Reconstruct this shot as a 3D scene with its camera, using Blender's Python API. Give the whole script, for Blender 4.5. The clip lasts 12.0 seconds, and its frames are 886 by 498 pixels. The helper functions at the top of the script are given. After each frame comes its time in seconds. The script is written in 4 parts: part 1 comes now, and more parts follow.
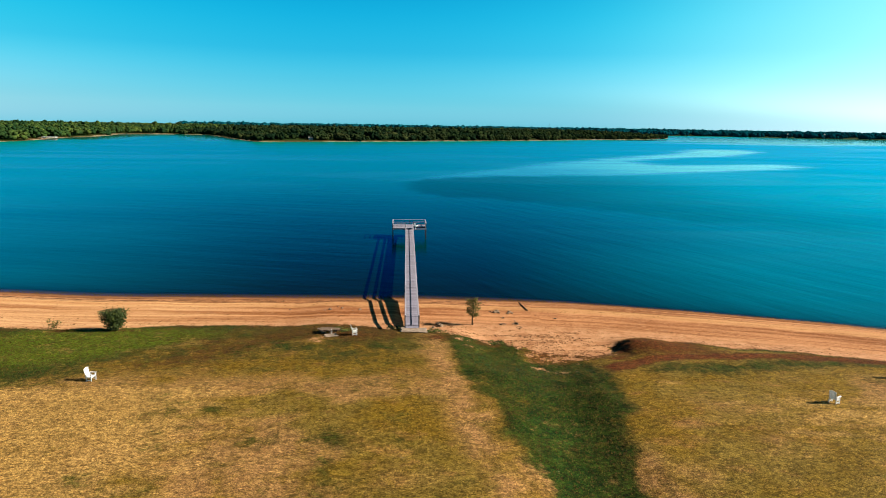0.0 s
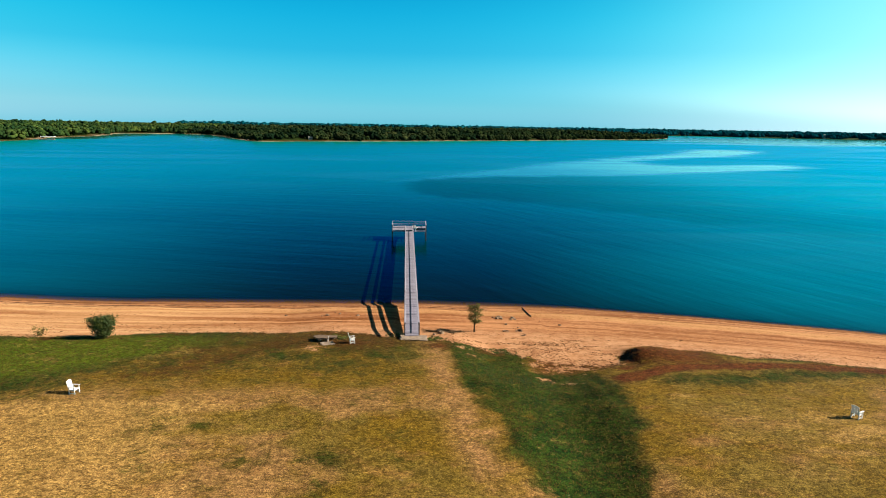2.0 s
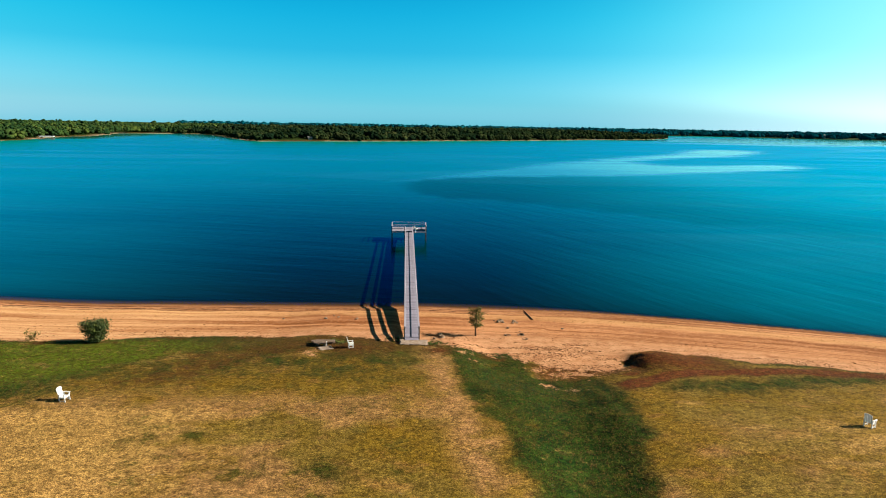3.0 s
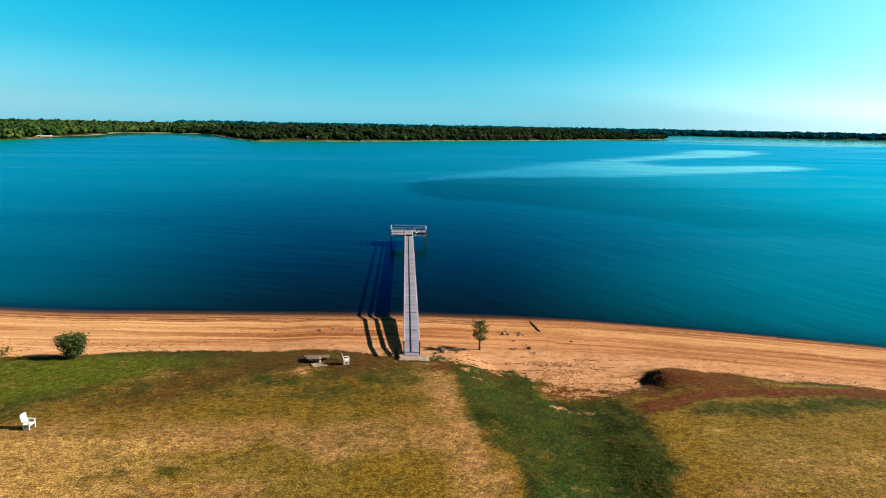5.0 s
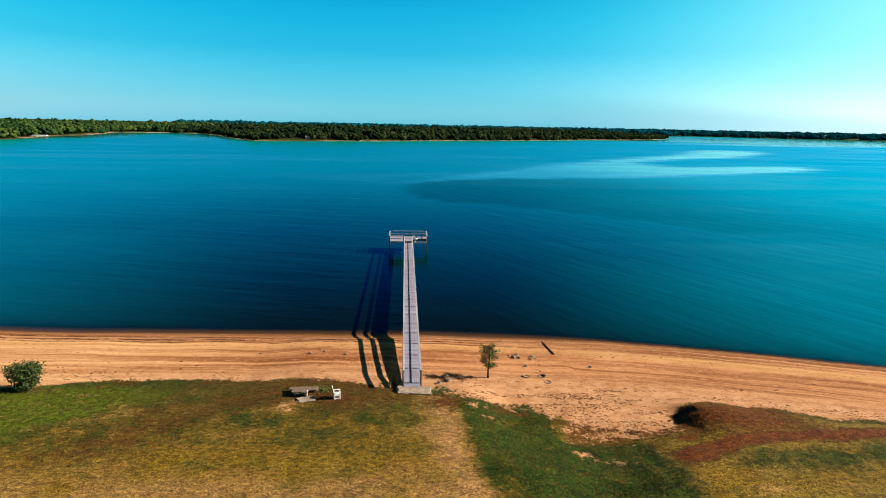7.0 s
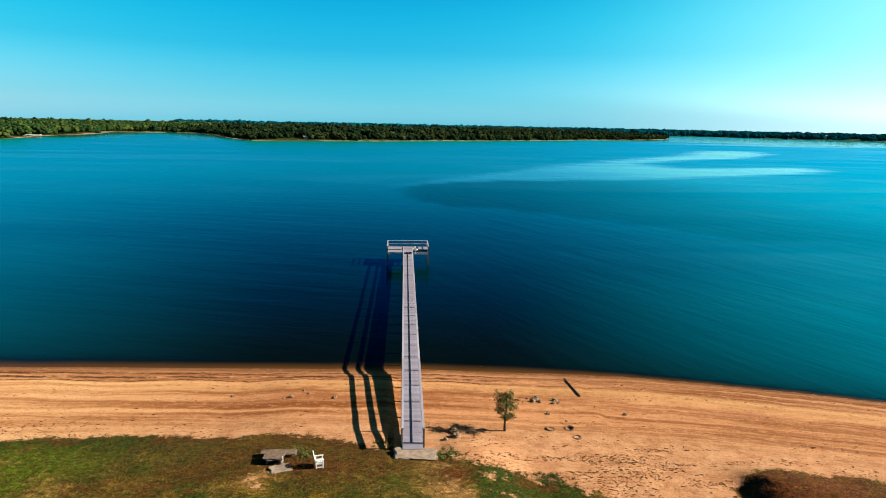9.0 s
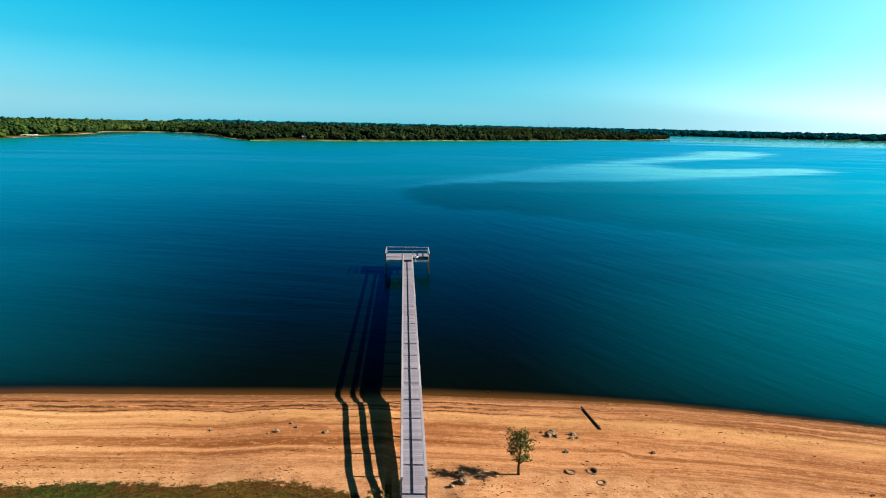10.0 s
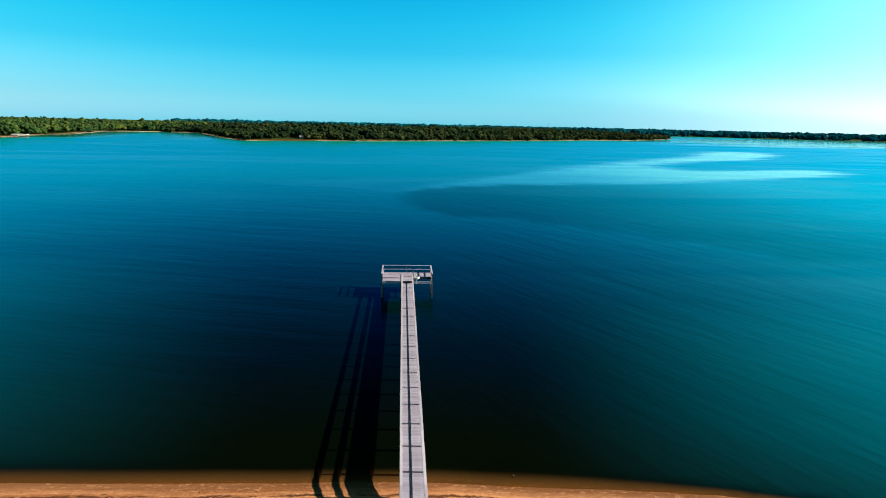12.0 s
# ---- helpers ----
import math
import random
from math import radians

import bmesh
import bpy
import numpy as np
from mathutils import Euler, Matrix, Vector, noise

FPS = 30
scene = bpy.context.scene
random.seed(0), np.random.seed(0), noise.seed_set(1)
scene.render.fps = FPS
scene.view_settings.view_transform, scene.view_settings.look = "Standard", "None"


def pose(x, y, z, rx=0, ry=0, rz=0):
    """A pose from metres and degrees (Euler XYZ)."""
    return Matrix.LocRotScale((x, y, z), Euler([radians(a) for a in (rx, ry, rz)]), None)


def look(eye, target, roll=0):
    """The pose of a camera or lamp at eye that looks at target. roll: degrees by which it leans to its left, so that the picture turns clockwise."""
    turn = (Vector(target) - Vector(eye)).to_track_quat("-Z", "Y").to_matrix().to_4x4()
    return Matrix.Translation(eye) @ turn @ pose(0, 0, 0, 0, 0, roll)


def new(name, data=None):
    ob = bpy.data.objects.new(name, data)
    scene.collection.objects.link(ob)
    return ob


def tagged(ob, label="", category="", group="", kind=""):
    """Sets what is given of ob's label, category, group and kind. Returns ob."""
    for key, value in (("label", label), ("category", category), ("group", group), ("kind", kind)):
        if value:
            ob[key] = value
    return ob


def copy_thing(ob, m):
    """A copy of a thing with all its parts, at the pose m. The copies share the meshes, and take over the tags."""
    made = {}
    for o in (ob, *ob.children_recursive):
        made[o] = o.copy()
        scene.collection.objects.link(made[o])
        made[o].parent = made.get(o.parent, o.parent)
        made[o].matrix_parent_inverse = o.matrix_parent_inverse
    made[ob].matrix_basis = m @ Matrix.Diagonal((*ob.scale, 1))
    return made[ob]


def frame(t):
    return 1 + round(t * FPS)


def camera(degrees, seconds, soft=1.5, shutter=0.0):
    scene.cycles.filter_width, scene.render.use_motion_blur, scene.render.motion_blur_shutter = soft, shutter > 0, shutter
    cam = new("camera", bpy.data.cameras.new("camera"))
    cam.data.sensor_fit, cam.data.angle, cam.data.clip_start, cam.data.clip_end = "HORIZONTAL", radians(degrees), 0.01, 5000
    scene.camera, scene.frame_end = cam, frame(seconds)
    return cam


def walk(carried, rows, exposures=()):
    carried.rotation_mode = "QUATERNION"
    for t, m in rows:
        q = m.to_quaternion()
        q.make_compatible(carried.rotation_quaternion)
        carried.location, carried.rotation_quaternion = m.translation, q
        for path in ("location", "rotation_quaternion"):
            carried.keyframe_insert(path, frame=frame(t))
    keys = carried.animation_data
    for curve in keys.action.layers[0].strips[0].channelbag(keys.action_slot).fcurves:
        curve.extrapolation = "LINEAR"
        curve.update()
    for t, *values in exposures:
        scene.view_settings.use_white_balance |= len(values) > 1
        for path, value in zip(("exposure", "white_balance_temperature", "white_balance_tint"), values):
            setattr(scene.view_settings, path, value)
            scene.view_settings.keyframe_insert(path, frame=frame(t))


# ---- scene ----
cam = camera(72.46, 12.0, soft=1.0)
# seconds, x, y, z, pitch, roll, yaw of a drone gliding out over the shore
PATH = [
    (0.0, -0.666, -0.062, 23.114, -11.491, -0.936, -3.388),
    (0.5, -0.667, 0.631, 23.116, -11.495, -0.951, -3.393),
    (1.0, -0.670, 1.219, 23.120, -11.498, -0.966, -3.398),
    (1.5, -0.671, 1.757, 23.121, -11.502, -0.981, -3.402),
    (2.0, -0.673, 2.303, 23.124, -11.506, -0.995, -3.406),
    (2.5, -0.674, 2.896, 23.126, -11.510, -1.010, -3.411),
    (3.0, -0.675, 3.576, 23.130, -11.513, -1.025, -3.416),
    (3.5, -0.676, 4.370, 23.134, -11.517, -1.040, -3.423),
    (4.0, -0.679, 5.303, 23.138, -11.521, -1.055, -3.430),
    (4.5, -0.681, 6.390, 23.142, -11.525, -1.069, -3.439),
    (5.0, -0.684, 7.645, 23.148, -11.528, -1.084, -3.449),
    (5.5, -0.688, 9.074, 23.154, -11.532, -1.099, -3.460),
    (6.0, -0.691, 10.682, 23.161, -11.536, -1.114, -3.473),
    (6.5, -0.695, 12.470, 23.169, -11.540, -1.128, -3.487),
    (7.0, -0.700, 14.434, 23.178, -11.543, -1.143, -3.503),
    (7.5, -0.705, 16.569, 23.188, -11.547, -1.158, -3.519),
    (8.0, -0.710, 18.871, 23.197, -11.551, -1.173, -3.538),
    (8.5, -0.716, 21.331, 23.209, -11.555, -1.188, -3.557),
    (9.0, -0.722, 23.945, 23.220, -11.558, -1.202, -3.578),
    (9.5, -0.729, 26.702, 23.232, -11.562, -1.217, -3.600),
    (10.0, -0.735, 29.599, 23.245, -11.566, -1.232, -3.623),
    (10.5, -0.742, 32.629, 23.259, -11.570, -1.247, -3.647),
    (11.0, -0.750, 35.793, 23.272, -11.573, -1.261, -3.672),
    (11.5, -0.757, 39.086, 23.286, -11.577, -1.276, -3.698),
    (12.0, -0.765, 42.518, 23.302, -11.581, -1.291, -3.725),
]
EXPOSURE = 1.5
walk(cam, [(t, pose(x, y, z, 90 + p, r, w)) for t, x, y, z, p, r, w in PATH], [(0.0, EXPOSURE), (7.0, EXPOSURE + 0.01), (9.5, EXPOSURE + 0.03), (11.0, EXPOSURE + 0.06), (12.0, EXPOSURE + 0.16)])

# ---- sky and sun ----
SUN_ELEVATION = radians(29.5)
SUN_FROM = Vector((1.0, -0.05, 0)).normalized()      # level direction towards the sun
world = bpy.data.worlds.new("sky")
scene.world = world
world.use_nodes = True
wn, wl = world.node_tree.nodes, world.node_tree.links


def sky_texture(dust):
    n = wn.new("ShaderNodeTexSky")
    n.sky_type, n.sun_disc = "NISHITA", False
    n.sun_elevation, n.sun_rotation = SUN_ELEVATION, math.atan2(SUN_FROM.x, SUN_FROM.y)
    n.air_density, n.dust_density, n.ozone_density, n.altitude = 1.0, dust, 2.0, 200
    part_of = wn.new("ShaderNodeSeparateColor")
    wl.new(n.outputs[0], part_of.inputs[0])
    return part_of.outputs


def sky_math(op, a, b):
    n = wn.new("ShaderNodeMath")
    n.operation = op
    for i, v in enumerate((a, b)):
        if isinstance(v, bpy.types.NodeSocket):
            wl.new(v, n.inputs[i])
        else:
            n.inputs[i].default_value = v
    return n.outputs[0]


def rolled(v, power, knee):
    p = sky_math("POWER", v, power)
    return sky_math("DIVIDE", p, sky_math("ADD", p, knee))


# deep clear air, with a pale dusty glow on the sun's side
clear, dusty = sky_texture(0.4), sky_texture(3.5)
glow = rolled(dusty[0], 8.0, 2000.0)
near_sun = rolled(dusty[0], 4.0, 900.0)
join = wn.new("ShaderNodeCombineColor")
way = wn.new("ShaderNodeSeparateXYZ")
wl.new(wn.new("ShaderNodeTexCoord").outputs["Generated"], way.inputs[0])
depth_of_air = wn.new("ShaderNodeMapRange")
depth_of_air.interpolation_type = "SMOOTHSTEP"
wl.new(way.outputs["Z"], depth_of_air.inputs[0])
for i, v in enumerate((0.14, 0.58, 1.0, 0.14)):
    depth_of_air.inputs[i + 1].default_value = v
air = (clear[0], clear[1], sky_math("MAXIMUM", clear[1], clear[2]))
low_air = wn.new("ShaderNodeMapRange")
low_air.interpolation_type = "SMOOTHSTEP"
wl.new(way.outputs["Z"], low_air.inputs[0])
for i, v in enumerate((0.13, 0.0, 0.0, 1.0)):
    low_air.inputs[i + 1].default_value = v
haze = sky_math("MULTIPLY", glow, low_air.outputs[0])
for i, (power, knee, gain, hazy) in enumerate(((4.2, 2000.0, 0.52, 0.30), (3.0, 33.0, 0.81, 0.28), (6.5, 3600.0, 0.83, 0.20))):
    wl.new(sky_math("ADD", sky_math("MULTIPLY", rolled(air[i], power, knee), gain), sky_math("ADD", sky_math("MULTIPLY", glow, hazy), sky_math("ADD", sky_math("MULTIPLY", near_sun, (0.25, 0.5, 0.5)[i]), sky_math("MULTIPLY", haze, (0.10, 0.22, 0.16)[i])))), join.inputs[i])
# the blue of the mid heights is deep and loses its red; towards the sun low haze whitens it
by_height = wn.new("ShaderNodeValToRGB")
wl.new(sky_math("MULTIPLY", way.outputs["Z"], 2.5), by_height.inputs[0])
stops = by_height.color_ramp.elements
stops[0].position, stops[0].color = 0.07, (1.0, 0.93, 0.99, 1)
stops[1].position, stops[1].color = 0.60, (0.20, 1.0, 1.0, 1)
for where, tint in ((0.17, (0.62, 0.80, 0.97, 1)), (0.28, (0.28, 0.76, 0.95, 1)), (0.42, (0.20, 0.88, 0.98, 1))):
    stops.new(where).color = tint
sunward = wn.new("ShaderNodeMapRange")
sunward.interpolation_type = "SMOOTHSTEP"
wl.new(way.outputs["X"], sunward.inputs[0])
for i, v in enumerate((0.22, 0.80, 0.0, 1.0)):
    sunward.inputs[i + 1].default_value = v
thin_air = wn.new("ShaderNodeMix")
thin_air.data_type = "RGBA"
wl.new(sunward.outputs[0], thin_air.inputs[0])
wl.new(by_height.outputs[0], thin_air.inputs[6])
thin_air.inputs[7].default_value = (1, 1, 1, 1)
tinted = wn.new("ShaderNodeMix")
tinted.data_type, tinted.blend_type = "RGBA", "MULTIPLY"
tinted.inputs[0].default_value = 1.0
wl.new(join.outputs[0], tinted.inputs[6])
wl.new(thin_air.outputs[2], tinted.inputs[7])
sun_haze = wn.new("ShaderNodeMix")
sun_haze.data_type, sun_haze.blend_type = "RGBA", "ADD"
ground_haze = wn.new("ShaderNodeMapRange")
ground_haze.interpolation_type = "SMOOTHSTEP"
wl.new(way.outputs["Z"], ground_haze.inputs[0])
for i, v in enumerate((0.075, -0.02, 0.0, 1.0)):
    ground_haze.inputs[i + 1].default_value = v
wl.new(sky_math("MULTIPLY", sunward.outputs[0], ground_haze.outputs[0]), sun_haze.inputs[0])
wl.new(tinted.outputs[2], sun_haze.inputs[6])
sun_haze.inputs[7].default_value = (0.50, 0.45, 0.42, 1)
wl.new(sun_haze.outputs[2], wn["Background"].inputs[0])
wl.new(sky_math("MULTIPLY", depth_of_air.outputs[0], 1.0 / 2 ** EXPOSURE), wn["Background"].inputs[1])
sun = new("sun", bpy.data.lights.new("sun", "SUN"))
sun.data.energy, sun.data.angle, sun.data.color = 5.0, radians(0.5), (1.0, 0.88, 0.72)
toward = SUN_FROM * math.cos(SUN_ELEVATION) + Vector((0, 0, math.sin(SUN_ELEVATION)))
sun.matrix_world = look(toward * 100, (0, 0, 0))
tagged(sun, kind="structure")


UNIT = 1.25          # the plan below is drawn in units of 1.25 m and brought to metres at the end


# ---- material tools ----
class Nodes:
    """Shortcuts for building a node material."""

    def __init__(self, name):
        self.m = bpy.data.materials.new(name)
        self.m.use_nodes = True
        self.t = self.m.node_tree
        self.b = self.t.nodes["Principled BSDF"]
        self.out = self.t.nodes["Material Output"]

    def put(self, socket, value):
        if isinstance(value, bpy.types.NodeSocket):
            self.t.links.new(value, socket)
        elif isinstance(value, tuple) and len(value) == 3 and socket.type == "RGBA":
            socket.default_value = (*value, 1)
        else:
            socket.default_value = value

    def place(self):
        return self.scaled(self.t.nodes.new("ShaderNodeNewGeometry").outputs["Position"], (1 / UNIT, 1 / UNIT, 1 / UNIT))

    def local(self):
        return self.t.nodes.new("ShaderNodeTexCoord").outputs["Object"]

    def attr(self, name):
        n = self.t.nodes.new("ShaderNodeAttribute")
        n.attribute_name = name
        return n.outputs["Fac"]

    def scaled(self, v, s):
        n = self.t.nodes.new("ShaderNodeVectorMath")
        n.operation = "MULTIPLY"
        self.put(n.inputs[0], v)
        n.inputs[1].default_value = s
        return n.outputs[0]

    def noise(self, v, scale, detail=4, rough=0.55, warp=0.0):
        n = self.t.nodes.new("ShaderNodeTexNoise")
        self.put(n.inputs["Vector"], v)
        n.inputs["Scale"].default_value, n.inputs["Detail"].default_value = scale, detail
        n.inputs["Roughness"].default_value, n.inputs["Distortion"].default_value = rough, warp
        return n.outputs["Fac"]

    def math(self, op, a, b=0.0, clamp=False):
        n = self.t.nodes.new("ShaderNodeMath")
        n.operation, n.use_clamp = op, clamp
        self.put(n.inputs[0], a)
        self.put(n.inputs[1], b)
        return n.outputs[0]

    def ramp(self, v, lo, hi, a=0.0, b=1.0):
        n = self.t.nodes.new("ShaderNodeMapRange")
        n.interpolation_type = "SMOOTHSTEP"
        self.put(n.inputs[0], v)
        for i, x in enumerate((lo, hi, a, b)):
            n.inputs[i + 1].default_value = x
        return n.outputs[0]

    def mix(self, f, a, b, blend="MIX"):
        n = self.t.nodes.new("ShaderNodeMix")
        n.data_type, n.blend_type = "RGBA", blend
        self.put(n.inputs[0], f)
        self.put(n.inputs[6], a)
        self.put(n.inputs[7], b)
        return n.outputs[2]

    def bump(self, h, strength=0.5, distance=0.02):
        n = self.t.nodes.new("ShaderNodeBump")
        n.inputs["Strength"].default_value, n.inputs["Distance"].default_value = strength, distance
        self.put(n.inputs["Height"], h)
        return n.outputs[0]

    def piece(self):
        return self.t.nodes.new("ShaderNodeObjectInfo").outputs["Random"]

    def island(self):
        return self.t.nodes.new("ShaderNodeNewGeometry").outputs["Random Per Island"]

    def done(self, colour, rough=0.8, normal=None, metal=0.0):
        self.put(self.b.inputs["Base Color"], colour)
        self.put(self.b.inputs["Roughness"], rough)
        self.put(self.b.inputs["Metallic"], metal)
        if rough >= 0.78:
            self.b.inputs["Specular IOR Level"].default_value = 0.06
        if normal is not None:
            self.put(self.b.inputs["Normal"], normal)
        return self.m


def ground_colour(k):
    """Colour of sand, dry grass, green grass and rusty weeds, by the masks stored on the mesh."""
    p = k.place()
    sand, green, rust, bare, inland = (k.attr(a) for a in ("sand", "green", "rust", "bare", "inland"))
    fine = k.noise(p, 7.0, 5, 0.7)
    mid = k.noise(p, 0.9, 5, 0.65)
    big = k.noise(p, 0.16, 4, 0.6)
    tuft = k.noise(k.scaled(p, (1, 0.8, 1)), 4.5, 5, 0.75)
    straw = k.attr("straw")
    patch = k.noise(p, 0.45, 6, 0.72)
    speck = k.noise(k.scaled(p, (0.8, 1.1, 1)), 11.0, 3, 0.65)
    fleck = k.noise(k.scaled(p, (0.85, 1.05, 1)), 21.0, 2, 0.6)
    # dry lawn
    dry = k.mix(k.ramp(mid, 0.3, 0.7), (0.172, 0.115, 0.018), (0.285, 0.192, 0.038))
    dry = k.mix(k.ramp(big, 0.42, 0.62), dry, (0.22, 0.130, 0.012))
    dry = k.mix(k.ramp(patch, 0.52, 0.70, 0, 0.6), dry, (0.190, 0.124, 0.012))
    dry = k.mix(k.math("MULTIPLY", bare, k.ramp(mid, 0.25, 0.6, 0.45, 1)), dry, (0.43, 0.228, 0.088))
    dry = k.mix(k.ramp(k.noise(p, 0.33, 6, 0.75), 0.48, 0.64, 0, 0.65), dry, (0.215, 0.138, 0.015))
    scorched = k.noise(k.scaled(p, (0.8, 1.2, 1)), 0.62, 6, 0.7)
    dry = k.mix(k.ramp(scorched, 0.53, 0.68, 0, 0.4), dry, (0.36, 0.165, 0.058))
    dry = k.mix(k.ramp(scorched, 0.44, 0.32, 0, 0.6), dry, (0.120, 0.092, 0.016))
    pale = k.math("ADD", straw, k.math("MULTIPLY", k.math("SUBTRACT", k.noise(k.scaled(p, (0.6, 1.3, 1)), 0.6, 6, 0.72), 0.5), 2.0))
    dry = k.mix(k.ramp(pale, 0.25, 0.85, 0, 0.85), dry, k.mix(k.ramp(speck, 0.4, 0.6), (0.45, 0.250, 0.070), (0.56, 0.345, 0.110)))
    dry = k.mix(k.math("MULTIPLY", k.ramp(fleck, 0.58, 0.70), k.ramp(speck, 0.45, 0.6, 0, 0.45)), dry, (0.46, 0.31, 0.07))
    # green lawn
    live = k.mix(k.ramp(mid, 0.3, 0.72), (0.013, 0.050, 0.005), (0.052, 0.098, 0.010))
    live = k.mix(k.ramp(big, 0.44, 0.66, 0, 0.55), live, (0.085, 0.092, 0.012))
    live = k.mix(k.ramp(patch, 0.50, 0.34, 0, 0.55), live, (0.016, 0.034, 0.004))
    live = k.mix(k.ramp(tuft, 0.56, 0.72, 0, 0.55), live, (0.095, 0.080, 0.014))
    live = k.mix(k.ramp(straw, 0.3, 0.75, 0, 0.95), live, k.mix(k.ramp(mid, 0.3, 0.7), (0.105, 0.165, 0.008), (0.15, 0.20, 0.012)))
    live = k.mix(1.0, live, (0.80, 0.82, 0.78), "MULTIPLY")
    live = k.mix(k.ramp(green, 0.95, 0.55, 0, 0.8), live, k.mix(k.ramp(mid, 0.3, 0.7), (0.054, 0.056, 0.009), (0.098, 0.086, 0.013)))
    ragged = k.math("ADD", k.math("MULTIPLY", k.math("SUBTRACT", tuft, 0.5), 1.2), k.math("MULTIPLY", k.math("SUBTRACT", k.noise(p, 0.8, 7, 0.72), 0.5), 2.5))
    lawn = k.mix(k.ramp(k.math("ADD", green, ragged), 0.22, 0.95), dry, live)
    # trodden, browner grass along the edge of the lawn by the pier and the table
    spot = k.t.nodes.new("ShaderNodeSeparateXYZ")
    k.put(spot.inputs[0], p)
    worn = k.math("MULTIPLY", k.ramp(inland, 19.5, 15.5), k.math("MULTIPLY", k.ramp(spot.outputs[0], -20.0, -11.0), k.ramp(spot.outputs[0], 2.5, -1.0)))
    worn = k.math("MULTIPLY", worn, k.ramp(k.noise(p, 0.7, 6, 0.72), 0.36, 0.58, 0.2, 0.85))
    lawn = k.mix(worn, lawn, k.mix(k.ramp(tuft, 0.4, 0.62), (0.052, 0.050, 0.008), (0.125, 0.066, 0.014)))
    # rusty low weeds
    weed = k.mix(k.ramp(mid, 0.35, 0.65), (0.120, 0.022, 0.010), (0.165, 0.042, 0.012))
    weed = k.mix(k.ramp(rust, 1.0, 0.6), weed, (0.120, 0.056, 0.012))
    weed = k.mix(k.ramp(tuft, 0.52, 0.70, 0, 0.5), weed, (0.080, 0.070, 0.009))
    torn = k.math("ADD", k.math("MULTIPLY", k.math("SUBTRACT", k.noise(p, 1.5, 7, 0.75), 0.5), 2.6), k.math("MULTIPLY", ragged, -0.3))
    lawn = k.mix(k.ramp(k.math("ADD", rust, torn), 0.25, 0.75, 0, 0.92), lawn, weed)
    # blades of straw and the dark between them
    grain = k.math("MULTIPLY", k.ramp(fleck, 0.34, 0.66, 0.42, 1.44), k.ramp(speck, 0.34, 0.66, 0.58, 1.24))
    clump = k.noise(k.scaled(p, (0.85, 1.15, 1)), 3.4, 3, 0.6)
    grain = k.math("MULTIPLY", grain, k.ramp(clump, 0.34, 0.66, 0.60, 1.24))
    lawn = k.mix(1.0, lawn, grain, "MULTIPLY")
    # sand, in long bands along the old waterlines
    wob = k.math("ADD", inland, k.math("MULTIPLY", k.math("SUBTRACT", k.noise(p, 0.22, 3), 0.5), 0.9))
    line = k.t.nodes.new("ShaderNodeCombineXYZ")
    k.put(line.inputs[1], wob)
    sx = k.t.nodes.new("ShaderNodeSeparateXYZ")
    k.put(sx.inputs[0], p)
    k.put(line.inputs[0], k.math("MULTIPLY", sx.outputs[0], 0.03))
    bands = k.noise(line.outputs[0], 1.15, 4, 0.6)
    thin = k.noise(line.outputs[0], 5.0, 3, 0.6)
    s = k.mix(k.ramp(bands, 0.36, 0.62), (0.235, 0.078, 0.020), (0.63, 0.300, 0.138))
    s = k.mix(k.ramp(thin, 0.54, 0.72, 0, 0.35), s, (0.20, 0.075, 0.022))
    s = k.mix(k.ramp(inland, 8.5, 11.5), s, k.mix(k.ramp(mid, 0.3, 0.7), (0.45, 0.208, 0.096), (0.64, 0.345, 0.180)))
    streak = k.noise(k.scaled(line.outputs[0], (9, 1, 1)), 4.5, 5, 0.68)
    s = k.mix(k.ramp(streak, 0.54, 0.68, 0, 0.38), s, (0.25, 0.095, 0.026))
    s = k.mix(k.ramp(streak, 0.47, 0.34, 0, 0.5), s, (0.70, 0.39, 0.21))
    s = k.mix(k.ramp(fine, 0.56, 0.70, 0, 0.6), s, (0.20, 0.09, 0.03))
    s = k.mix(k.ramp(wob, 1.7, 0.1, 0, 0.85), s, (0.150, 0.062, 0.022))
    s = k.mix(k.math("MULTIPLY", k.ramp(wob, 3.0, 3.5), k.ramp(wob, 5.2, 4.6, 0, 0.6)), s, (0.70, 0.385, 0.165))
    # damp rusty silt on the middle of the beach, mostly round the pier
    rusty = k.math("MULTIPLY", k.ramp(wob, 3.4, 4.6), k.ramp(wob, 8.6, 6.4))
    rusty = k.math("MULTIPLY", rusty, k.math("MULTIPLY", k.ramp(sx.outputs[0], -16.0, -5.0, 0.25, 1.0), k.ramp(sx.outputs[0], 16.0, 6.0, 0.45, 1.0)))
    rusty = k.math("MULTIPLY", rusty, k.ramp(k.noise(k.scaled(p, (0.3, 0.9, 1)), 0.8, 5, 0.68), 0.36, 0.58))
    s = k.mix(k.math("MULTIPLY", rusty, 0.7), s, (0.27, 0.090, 0.028))
    s = k.mix(k.math("MULTIPLY", k.ramp(sx.outputs[0], -8.0, -26.0, 0, 0.42), k.ramp(wob, 2.2, 3.2)), s, k.mix(k.ramp(bands, 0.36, 0.6), (0.60, 0.27, 0.105), (0.95, 0.60, 0.29)))
    broken = k.ramp(k.noise(k.scaled(p, (0.35, 1, 1)), 1.1, 5, 0.7), 0.38, 0.50)
    broken = k.math("MULTIPLY", broken, k.ramp(sx.outputs[0], 4.0, 14.0, 1.0, 0.35))
